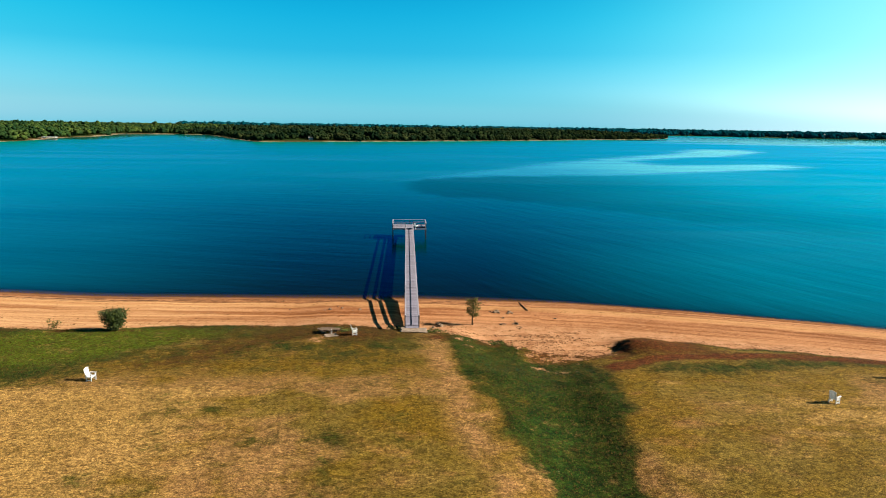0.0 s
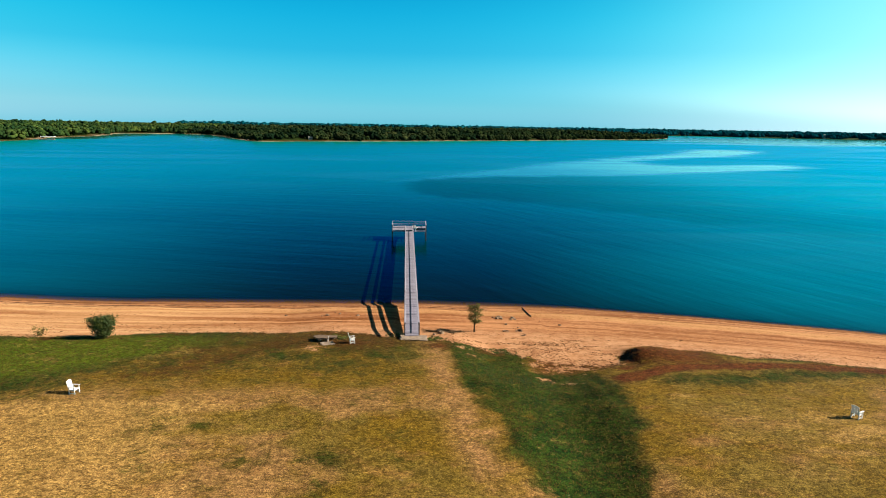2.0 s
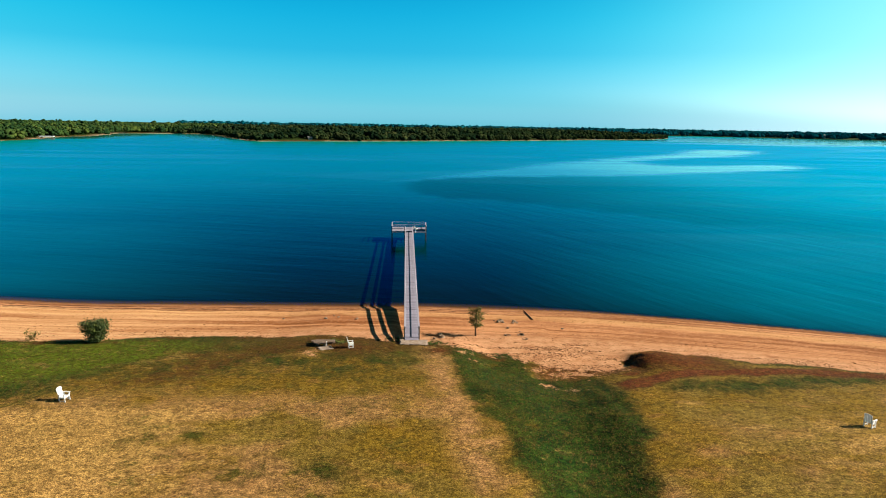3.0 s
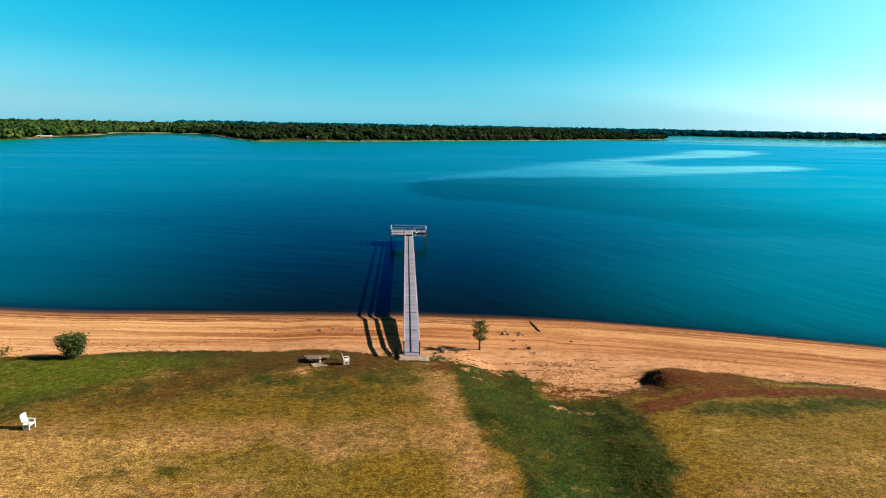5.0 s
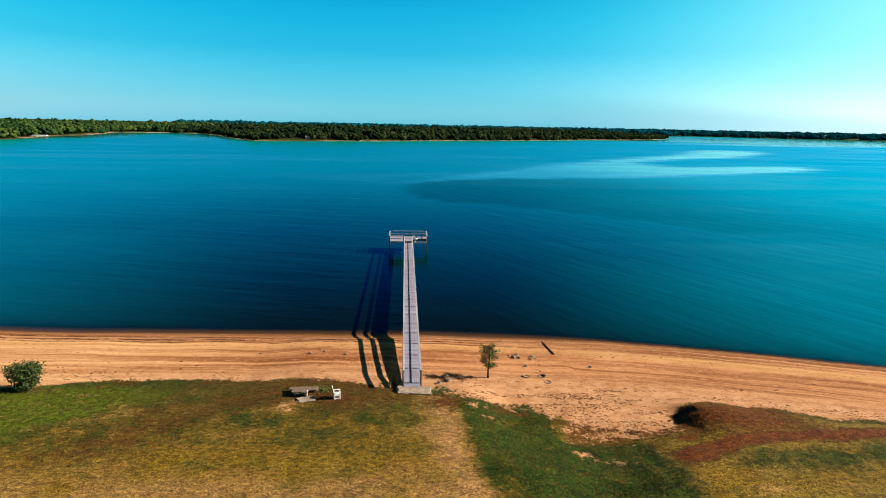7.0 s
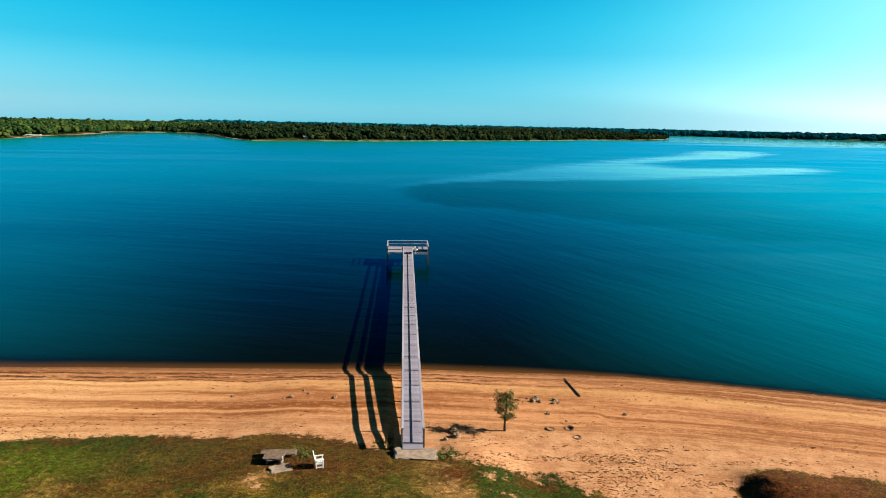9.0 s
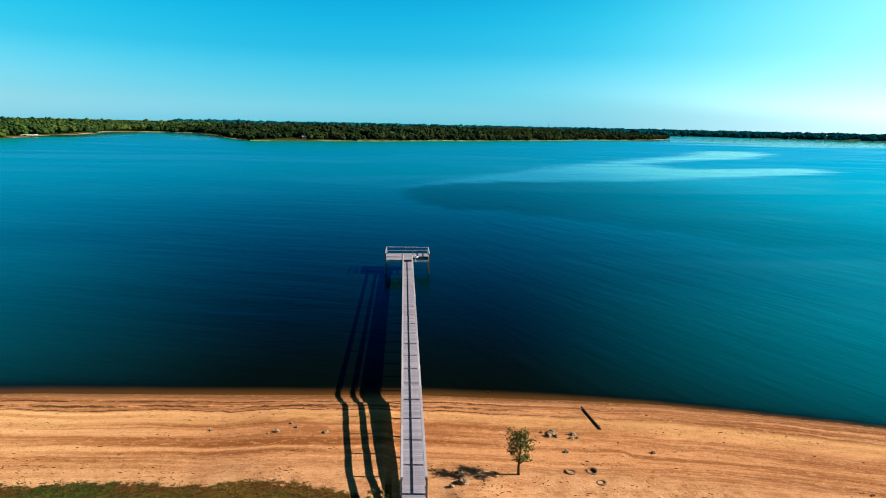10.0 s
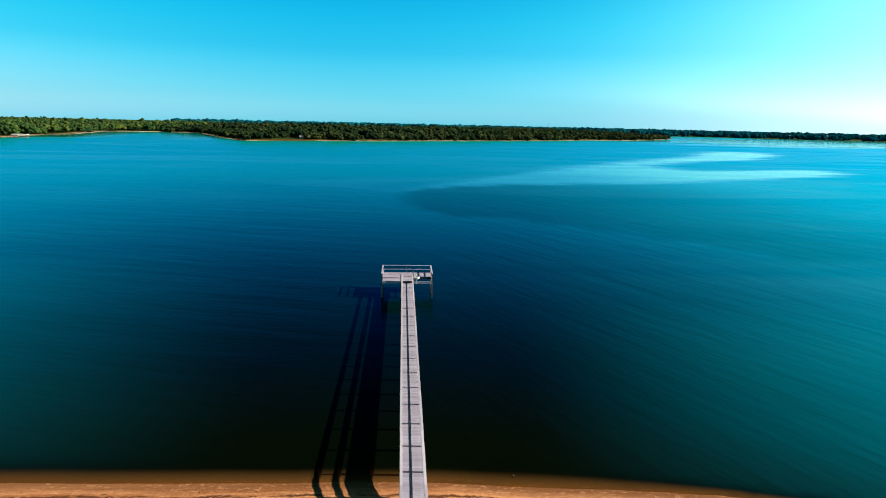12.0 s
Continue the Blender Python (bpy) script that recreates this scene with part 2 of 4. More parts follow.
    for where, thick in ((1.5, 0.20), (2.4, 0.26), (3.0, 0.12)):
        off = k.math("ABSOLUTE", k.math("SUBTRACT", k.math("ADD", wob, k.math("MULTIPLY", k.math("SUBTRACT", k.noise(p, 0.9, 4, 0.7), 0.5), 0.7)), where))
        s = k.mix(k.math("MULTIPLY", k.ramp(off, thick, thick * 0.3, 0, 0.95), broken), s, (0.075, 0.028, 0.010))
    # dents in the sand are colour only: shaded hollows and lit rims
    dent_shade = k.noise(k.scaled(p, (0.7, 1.2, 1)), 3.2, 4, 0.7)
    s = k.mix(k.ramp(dent_shade, 0.56, 0.66, 0, 0.55), s, (0.22, 0.090, 0.030))
    s = k.mix(k.ramp(dent_shade, 0.44, 0.36, 0, 0.4), s, (0.64, 0.325, 0.165))
    s = k.mix(1.0, s, k.ramp(speck, 0.36, 0.64, 0.86, 1.12), "MULTIPLY")
    s = k.mix(k.ramp(inland, 20.0, 28.0), s, (0.46, 0.36, 0.24))
    s = k.mix(k.ramp(inland, 0.4, -0.9), s, (0.21, 0.112, 0.042))
    s = k.mix(k.ramp(inland, -2.0, -9.0), s, (0.022, 0.034, 0.008))
    cut = k.math("ADD", sand, k.math("MULTIPLY", k.math("SUBTRACT", k.noise(p, 2.0, 6, 0.75), 0.5), 2.4))
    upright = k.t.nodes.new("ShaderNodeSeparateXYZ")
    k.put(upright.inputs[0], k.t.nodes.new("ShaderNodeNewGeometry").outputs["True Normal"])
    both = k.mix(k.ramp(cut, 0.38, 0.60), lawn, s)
    # steep faces turn to bare soil, darkened further to stand for the bank's shade
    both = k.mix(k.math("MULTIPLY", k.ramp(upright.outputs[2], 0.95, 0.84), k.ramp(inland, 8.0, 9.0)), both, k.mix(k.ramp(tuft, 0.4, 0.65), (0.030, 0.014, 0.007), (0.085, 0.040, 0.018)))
    both = k.mix(1.0, both, (0.62, 0.62, 0.62), "MULTIPLY")
    return both, fine, tuft, sand


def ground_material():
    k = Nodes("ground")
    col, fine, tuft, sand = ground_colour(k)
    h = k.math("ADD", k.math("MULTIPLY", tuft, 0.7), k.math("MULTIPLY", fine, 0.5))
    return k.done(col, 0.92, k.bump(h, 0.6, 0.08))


def grass_material():
    k = Nodes("grass_blades")
    col, *_ = ground_colour(k)
    col = k.mix(k.ramp(k.island(), 0.3, 1, 0, 0.7), col, k.mix(0.22, col, (0.42, 0.28, 0.05)))
    up = k.t.nodes.new("ShaderNodeCombineXYZ")
    up.inputs[2].default_value = 1.0
    return k.done(col, 0.9, up.outputs[0])


def water_material():
    """Murky lake: a dark body that clears in the shallows, under a rippled reflecting skin."""
    k = Nodes("lake_water")
    n, p = k.t.nodes, k.place()
    depth, slick = k.attr("depth"), k.attr("slick")
    murk = k.math("SUBTRACT", 1.0, k.math("POWER", 1e-7, depth))
    body = n.new("ShaderNodeBsdfDiffuse")
    deep = k.mix(k.ramp(depth, 0.3, 2.6), (0.0006, 0.0016, 0.0005), (0.0001, 0.0014, 0.0031))
    deep = k.mix(k.ramp(depth, 0.15, 0.0), deep, (0.060, 0.031, 0.010))
    # the mask paints silt and scattered light into the body colour
    k.put(body.inputs[0], k.mix(k.attr("silt_glow"), deep, (0.0001, 0.084, 0.116)))
    clear = n.new("ShaderNodeBsdfTransparent")
    clear.inputs[0].default_value = (0.76, 0.68, 0.48, 1)
    under = n.new("ShaderNodeMixShader")
    k.put(under.inputs[0], murk)
    k.put(under.inputs[1], clear.outputs[0])
    k.put(under.inputs[2], body.outputs[0])
    wind = k.noise(k.scaled(p, (0.005, 0.020, 1)), 1.0, 5, 0.65, 1.2)
    gust = k.noise(k.scaled(p, (0.02, 0.07, 1)), 1.0, 4, 0.6, 0.8)
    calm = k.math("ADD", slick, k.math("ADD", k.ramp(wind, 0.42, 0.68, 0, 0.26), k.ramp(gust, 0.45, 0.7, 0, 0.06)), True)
    # calm water also gets a paler reflection tint and a stronger mirror by mask
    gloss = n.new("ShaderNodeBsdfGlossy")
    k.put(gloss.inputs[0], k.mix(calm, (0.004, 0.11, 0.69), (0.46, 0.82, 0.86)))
    k.put(gloss.inputs["Roughness"], k.ramp(calm, 0, 1, 0.15, 0.07))
    where = n.new("ShaderNodeSeparateXYZ")
    k.put(where.inputs[0], p)

    def waves(degrees):
        """Ripples and a low swell whose crests run at an angle to the shore."""
        turned = n.new("ShaderNodeMapping")
        turned.inputs["Rotation"].default_value = (0, 0, radians(degrees))
        k.put(turned.inputs["Vector"], p)
        r = k.math("MULTIPLY", k.noise(k.scaled(turned.outputs[0], (0.35, 1, 1)), 1.1, 4, 0.6), 0.45)
        r = k.math("ADD", r, k.math("MULTIPLY", k.noise(k.scaled(turned.outputs[0], (0.07, 0.42, 1)), 0.8, 3), 2.4))
        return k.math("ADD", r, k.math("MULTIPLY", k.noise(k.scaled(turned.outputs[0], (0.3, 1, 1)), 0.33, 4, 0.65), 1.2))

    side = k.ramp(where.outputs[0], -12, 16)
    rip = k.math("ADD", k.math("MULTIPLY", waves(14), k.math("SUBTRACT", 1.0, side)), k.math("MULTIPLY", waves(63), side))
    nm = k.bump(rip, 0.30, 0.075)
    k.put(gloss.inputs["Normal"], nm)
    k.put(body.inputs["Normal"], k.bump(rip, 0.55, 0.17))
    fres = n.new("ShaderNodeLayerWeight")
    fres.inputs["Blend"].default_value = 0.5
    k.put(fres.inputs["Normal"], k.bump(rip, 0.30, 0.085))
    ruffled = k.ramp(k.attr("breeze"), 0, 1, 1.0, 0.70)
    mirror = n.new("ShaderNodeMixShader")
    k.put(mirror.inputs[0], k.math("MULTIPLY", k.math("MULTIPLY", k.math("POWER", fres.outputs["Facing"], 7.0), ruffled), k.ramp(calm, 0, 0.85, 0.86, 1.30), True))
    k.put(mirror.inputs[1], under.outputs[0])
    k.put(mirror.inputs[2], gloss.outputs[0])
    # the sun's light scattered towards the eye by countless small wavelets
    glitter = n.new("ShaderNodeBsdfGlossy")
    spread = k.math("MULTIPLY", k.math("MULTIPLY", k.math("POWER", fres.outputs["Facing"], 10.5), ruffled), 1.4, True)
    spread = k.math("MINIMUM", spread, 0.60)
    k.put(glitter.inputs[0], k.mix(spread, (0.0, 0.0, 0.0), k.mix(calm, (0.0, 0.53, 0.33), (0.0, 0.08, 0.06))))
    glitter.inputs["Roughness"].default_value = 0.5
    k.put(glitter.inputs["Normal"], k.bump(rip, 0.40, 0.12))
    top = n.new("ShaderNodeAddShader")
    k.put(top.inputs[0], mirror.outputs[0])
    k.put(top.inputs[1], glitter.outputs[0])
    k.put(k.out.inputs[0], top.outputs[0])
    return k.m


def wood_material(name, pale, dark, stretch):
    k = Nodes(name)
    p = k.local()
    grain = k.noise(k.scaled(p, stretch), 6.0, 5, 0.7)
    c = k.mix(k.ramp(grain, 0.3, 0.7), pale, dark)
    c = k.mix(k.ramp(k.noise(k.place(), 0.7, 4, 0.6), 0.45, 0.7, 0, 0.45), c, dark)
    c = k.mix(k.math("MULTIPLY", k.piece(), 0.55), c, tuple(x * 0.62 for x in dark))
    return k.done(c, 0.85, k.bump(grain, 0.4, 0.004))


def speckled(name, a, b, scale, rough=0.85, depth=0.01):
    k = Nodes(name)
    p = k.place()
    f = k.noise(p, scale, 5, 0.65)
    c = k.mix(k.ramp(f, 0.3, 0.7), a, b)
    c = k.mix(k.ramp(k.noise(p, scale * 0.2, 3), 0.5, 0.7, 0, 0.4), c, tuple(x * 0.6 for x in b))
    return k.done(c, rough, k.bump(f, 0.5, depth))


def leaf_material(name, a, b, c):
    k = Nodes(name)
    i = k.island()
    col = k.mix(k.ramp(i, 0.0, 0.6), a, b)
    col = k.mix(k.ramp(i, 0.7, 1.0, 0, 0.8), col, c)
    col = k.mix(k.ramp(k.noise(k.place(), 1.3, 4, 0.7), 0.4, 0.7, 0, 0.5), col, a)
    k.b.inputs["Specular IOR Level"].default_value = 0.25
    return k.done(col, 0.65)


def woods_material(name, a, b, c):
    k = Nodes(name)
    p = k.place()
    tone = k.attr("tone")
    col = k.mix(k.ramp(tone, 0.15, 0.85), a, b)
    col = k.mix(k.ramp(tone, 0.86, 0.98, 0, 0.8), col, tuple(x * 1.5 for x in c))
    col = k.mix(k.ramp(k.island(), 0.2, 1.0, 0, 0.5), col, a)
    col = k.mix(k.ramp(k.noise(p, 0.02, 4, 0.6), 0.5, 0.68, 0, 0.8), col, c)
    # shaded gaps between leaf clumps, painted in by noise
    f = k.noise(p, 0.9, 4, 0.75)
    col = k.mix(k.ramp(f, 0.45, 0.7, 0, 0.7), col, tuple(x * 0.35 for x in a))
    k.done(col, 0.95, k.bump(f, 1.0, 0.8))
    k.b.inputs["Specular IOR Level"].default_value = 0.0
    return k.m


M_GROUND = ground_material()
M_BLADE = grass_material()
M_WATER = water_material()
M_PLANK = wood_material("weathered_deck_board", (0.260, 0.256, 0.325), (0.158, 0.149, 0.194), (0.4, 6, 6))
M_RAIL = wood_material("weathered_rail", (0.335, 0.330, 0.395), (0.225, 0.215, 0.262), (6, 0.4, 6))
M_POST = wood_material("weathered_post", (0.211, 0.186, 0.18), (0.0992, 0.0806, 0.0744), (6, 6, 0.5))
M_BEAM = wood_material("dark_joist", (0.0992, 0.0806, 0.0744), (0.0496, 0.0403, 0.0372), (6, 0.4, 6))
M_WHITE = speckled("white_paint", (0.592, 0.592, 0.592), (0.518, 0.518, 0.511), 9.0, 0.45, 0.002)
M_CONCRETE = speckled("old_concrete", (0.160, 0.117, 0.088), (0.082, 0.058, 0.044), 5.0)
M_PAD = speckled("pale_concrete", (0.273, 0.217, 0.174), (0.161, 0.121, 0.093), 4.0)
M_STONE = speckled("pale_rock", (0.248, 0.174, 0.118), (0.112, 0.0744, 0.0496), 6.0)
M_RUBBER = speckled("sandy_rubber", (0.211, 0.124, 0.0744), (0.093, 0.0589, 0.0403), 8.0)
M_BARK = speckled("bark", (0.0806, 0.0527, 0.031), (0.0372, 0.0248, 0.0155), 14.0)
M_DRIFT = speckled("dark_driftwood", (0.062, 0.0434, 0.031), (0.031, 0.0217, 0.0186), 7.0)
M_LITTER = speckled("beach_litter", (0.136, 0.062, 0.0248), (0.0651, 0.031, 0.0124), 3.0)
M_LEAF = leaf_material("willow_leaf", (0.0403, 0.0527, 0.00558), (0.0899, 0.093, 0.0124), (0.155, 0.118, 0.0186))
M_WEED = leaf_material("weed_leaf", (0.0341, 0.0589, 0.00372), (0.0744, 0.105, 0.00744), (0.124, 0.124, 0.0155))
M_BUSH = leaf_material("bush_leaf", (0.00868, 0.0198, 0.00248), (0.0279, 0.0459, 0.00558), (0.0806, 0.093, 0.0136))
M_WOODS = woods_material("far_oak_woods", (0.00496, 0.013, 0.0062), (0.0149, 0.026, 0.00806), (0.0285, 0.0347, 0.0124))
# lighter green western woods, with sunlight put into the colour
M_WOODS_SUNLIT = woods_material("far_sun_toned_woods", (0.0095, 0.027, 0.010), (0.027, 0.051, 0.012), (0.056, 0.080, 0.017))
# the blue of distant haze is mixed into these leaf colours
M_WOODS_HAZED = woods_material("haze_tinted_woods", (0.0008, 0.036, 0.052), (0.0012, 0.043, 0.060), (0.0016, 0.047, 0.064))
M_PALE = speckled("pale_siding", (0.384, 0.372, 0.347), (0.31, 0.298, 0.279), 0.6)
M_ROOF = speckled("grey_roof", (0.186, 0.18, 0.18), (0.124, 0.118, 0.118), 0.8)


# ---- mesh tools ----
def mesh_of(name, bm, material):
    me = bpy.data.meshes.new(name)
    bm.to_mesh(me)
    bm.free()
    me.materials.append(material)
    return me


def part(name, bm, material, parent, label=""):
    ob = new(name, mesh_of(name, bm, material))
    ob.parent = parent
    return tagged(ob, label)


def thing(name, label, category, at, turn=0, group="", kind=""):
    ob = new(name)
    ob.empty_display_size = 0.2
    ob.matrix_basis = pose(*at, 0, 0, turn)
    return tagged(ob, label, category, group, kind)


def add_box(bm, c, size, turn=None, bevel=0.0):
    m = Matrix.Translation(c) @ (turn or Matrix()) @ Matrix.Diagonal((*size, 1))
    made = bmesh.ops.create_cube(bm, size=1, matrix=m)["verts"]
    if bevel:
        edges = list({e for v in made for e in v.link_edges})
        bmesh.ops.bevel(bm, geom=edges, offset=bevel, segments=1, affect="EDGES")
    return bm


def box(c, size, turn=None, bevel=0.0):
    return add_box(bmesh.new(), c, size, turn, bevel)


def add_limb(bm, a, b, ra, rb, sides=7):
    a, b = Vector(a), Vector(b)
    d = b - a
    turn = d.to_track_quat("Z", "Y").to_matrix().to_4x4()
    m = Matrix.Translation((a + b) / 2) @ turn
    bmesh.ops.create_cone(bm, cap_ends=True, segments=sides, radius1=ra, radius2=rb, depth=d.length, matrix=m)
    return bm


def arrays_mesh(name, verts, faces, material, smooth=False):
    """A mesh from arrays that a rule made."""
    me = bpy.data.meshes.new(name)
    n = faces.shape[1]
    me.vertices.add(len(verts))
    me.vertices.foreach_set("co", np.asarray(verts, np.float32).ravel())
    me.loops.add(faces.size)
    me.loops.foreach_set("vertex_index", faces.astype(np.int32).ravel())
    me.polygons.add(len(faces))
    me.polygons.foreach_set("loop_start", np.arange(0, faces.size, n, dtype=np.int32))
    me.update(calc_edges=True)
    me.validate()
    if smooth:
        me.polygons.foreach_set("use_smooth", np.ones(len(faces), bool))
    me.materials.append(material)
    return me


def store(me, name, values):
    a = me.attributes.new(name, "FLOAT", "POINT")
    a.data.foreach_set("value", np.asarray(values, np.float32).ravel())


def smooth(lo, hi, x):
    t = np.clip((x - lo) / (hi - lo), 0, 1)
    return t * t * (3 - 2 * t)


TABLE = np.random.RandomState(7).rand(256, 256)


def value_noise(x, y):
    xi, yi = np.floor(x).astype(int), np.floor(y).astype(int)
    u, v = x - xi, y - yi
    u, v = u * u * (3 - 2 * u), v * v * (3 - 2 * v)
    g = lambda a, b: TABLE[a % 256, b % 256]
    return (g(xi, yi) * (1 - u) + g(xi + 1, yi) * u) * (1 - v) + (g(xi, yi + 1) * (1 - u) + g(xi + 1, yi + 1) * u) * v


def fbm(x, y, octaves=4):
    out, amp, tot = 0, 1.0, 0
    for o in range(octaves):
        out = out + amp * value_noise(x * 2 ** o + 17 * o, y * 2 ** o + 31 * o)
        tot += amp
        amp *= 0.5
    return out / tot - 0.5


# ---- the lie of the land ----
SHORE_X = [-4800, -400, -100, -45, -29, -14, -5, 2, 10.7, 16.7, 22.4, 27.8, 32.9, 42.5, 60, 150, 400, 4800]
SHORE_Y = [200, 90, 69.0, 65.1, 63.3, 62.95, 62.7, 62.45, 61.6, 60.8, 59.5, 58.0, 56.4, 52.8, 46.0, 8, -150, -2500]
WATER = 0.33
LAWN_X = [-4800, -60, -34, -29, -24.7, -22.3, -18.4, -13.6, -8.7, -4.3, -0.4, 1.9, 3.2, 7.3, 8.3, 10, 12, 14, 15.5, 16.4, 16.9, 17.9, 20.7, 25.4, 30.6, 36.2, 60, 150, 400, 4800]
LAWN_Y = [180, 50, 49.5, 48.9, 49.1, 50.2, 51.2, 51.3, 50.8, 50.0, 48.6, 47.8, 46.7, 46.0, 45.0, 44.0, 43.5, 43.0, 43.3, 44.7, 45.6, 46.1, 45.6, 43.9, 43.2, 41.6, 33, -8, -170, -2520]
RISE_S = [-400, -30, -10, -4, 0, 0.6, 0.85, 1.6, 1.85, 5.1, 8.1, 11.1, 13.6, 15.6, 19.5, 27.5, 60, 400, 4000]
RISE_Z = [-8, -2.4, -0.60, 0.02, WATER, 0.38, 0.46, 0.50, 0.60, 0.76, 0.92, 1.08, 1.55, 1.84, 2.10, 2.75, 3.2, 6, 12]
FAR_LAND = [(-4800, 380), (-900, 430), (-450, 480), (-325, 510), (-326, 566), (-345, 618), (-357, 679), (-353, 718), (-363, 778), (-386, 847), (-397, 891), (-343, 924), (-302, 920), (-251, 829), (-216, 748), (-167, 646), (-150, 603),
            (-123, 625), (-71, 660), (-18, 691), (28, 734), (94, 785), (184, 861), (301, 978), (390, 1043), (468, 1134), (550, 1261), (610, 1400), (560, 1760), (849, 1880), (934, 1869), (1062, 1779), (1170, 1681), (1315, 1631), (2200, 1500), (4800, 1700), (4800, 6000), (-4800, 6000)]


def inland_far(x, y):
    """Metres inside the far land; negative on the lake."""
    best, inside = np.full(x.shape, 1e9), np.zeros(x.shape, bool)
    for (ax, ay), (bx, by) in zip(FAR_LAND, FAR_LAND[1:] + FAR_LAND[:1]):
        dx, dy = bx - ax, by - ay
        t = np.clip(((x - ax) * dx + (y - ay) * dy) / (dx * dx + dy * dy), 0, 1)
        best = np.minimum(best, np.hypot(x - ax - t * dx, y - ay - t * dy))
        if ay != by:
            inside ^= ((ay > y) != (by > y)) & (x < ax + (y - ay) * dx / dy)
    return np.where(inside, best, -best)


def inland_near(x, y):
    wob = 0.5 * fbm(x * 0.12, y * 0.02 + 5, 3)
    return (np.interp(x, SHORE_X, SHORE_Y) + wob - y) * np.where(x > 12, 0.95, 1.0)


def sandiness(x, y):
    return y - np.interp(x, LAWN_X, LAWN_Y) + 0.9 * fbm(x * 0.5, y * 0.5)


def terrain(x, y):
    s = inland_near(x, y)
    # the bed falls away faster to the east of the pier
    z = np.interp(np.where(s < 0, s * (1.35 + 2.2 * smooth(6, 26, x)), s) + 0.25 * fbm(x * 0.25, y * 0.25), RISE_S, RISE_Z)
    # the sandy hollow and the swale that runs down to it
    steep = 0.30 + np.clip((44.6 - y) * 0.9, 0, 4.0)
    steep = steep + np.clip((y - 44.9) * 1.6, 0, 6)
    brink = 16.9 - np.clip((44.6 - y) * 0.55, 0, 2.5) + 0.6 * fbm(x * 0.8, y * 0.8)
    hollow = smooth(3, 6.5, x) * smooth(1, -1, (x - brink) / steep) * smooth(37, 43.5, y)
    z = z + (np.minimum(z, 1.08 + 0.04 * (s - 11.1)) - z) * hollow
    line = np.interp(y, [10, 20, 28, 36, 42], [7.6, 8.0, 8.6, 9.0, 10.5])
    z = z - 0.55 * np.exp(-((x - line) / 2.6) ** 2) * smooth(46, 40, y) * smooth(-10, 15, y)
    # the grassy bank beside the hollow
    z = z + 0.35 * np.exp(-((x - 18.2) / 2.2) ** 2 - ((y - 44.0) / 2.0) ** 2) * smooth(16.0, 16.8, x)
    # scoured sand under the shore end of the pier, banked up on its western side
    z = z - 0.25 * np.exp(-((s - 13.2) / 1.3) ** 2) * smooth(-1.5, -0.9, x) * smooth(2.5, 1.2, x)
    z = z + np.interp(s, [0.8, 3, 8, 11, 12.5, 14.5], [0, 0.14, 0.19, 0.25, 0.14, 0]) * smooth(-0.9, -1.7, x) * smooth(-12, -7, x)
    # low swells and clumps
    z = z + smooth(10, 16, s) * (0.30 * fbm(x * 0.09, y * 0.09, 3) + 0.10 * fbm(x * 0.7, y * 0.7, 3)) * smooth(600, 100, np.abs(s))
    z = z + smooth(0.3, 2, s) * 0.05 * fbm(x * 0.5, y * 1.6, 4)
    d = inland_far(x, y)
    far = np.where(d > 0, np.minimum(1.3 * smooth(0, 14, d) + 0.030 * np.maximum(d - 14, 0), 7.0), np.maximum(0.03 * d, -8))
    return np.where(y > 250, np.where(s > 0, np.maximum(z, far), far), z), s, d


def height(x, y):
    return float(terrain(np.array([float(x)]), np.array([float(y)]))[0][0])


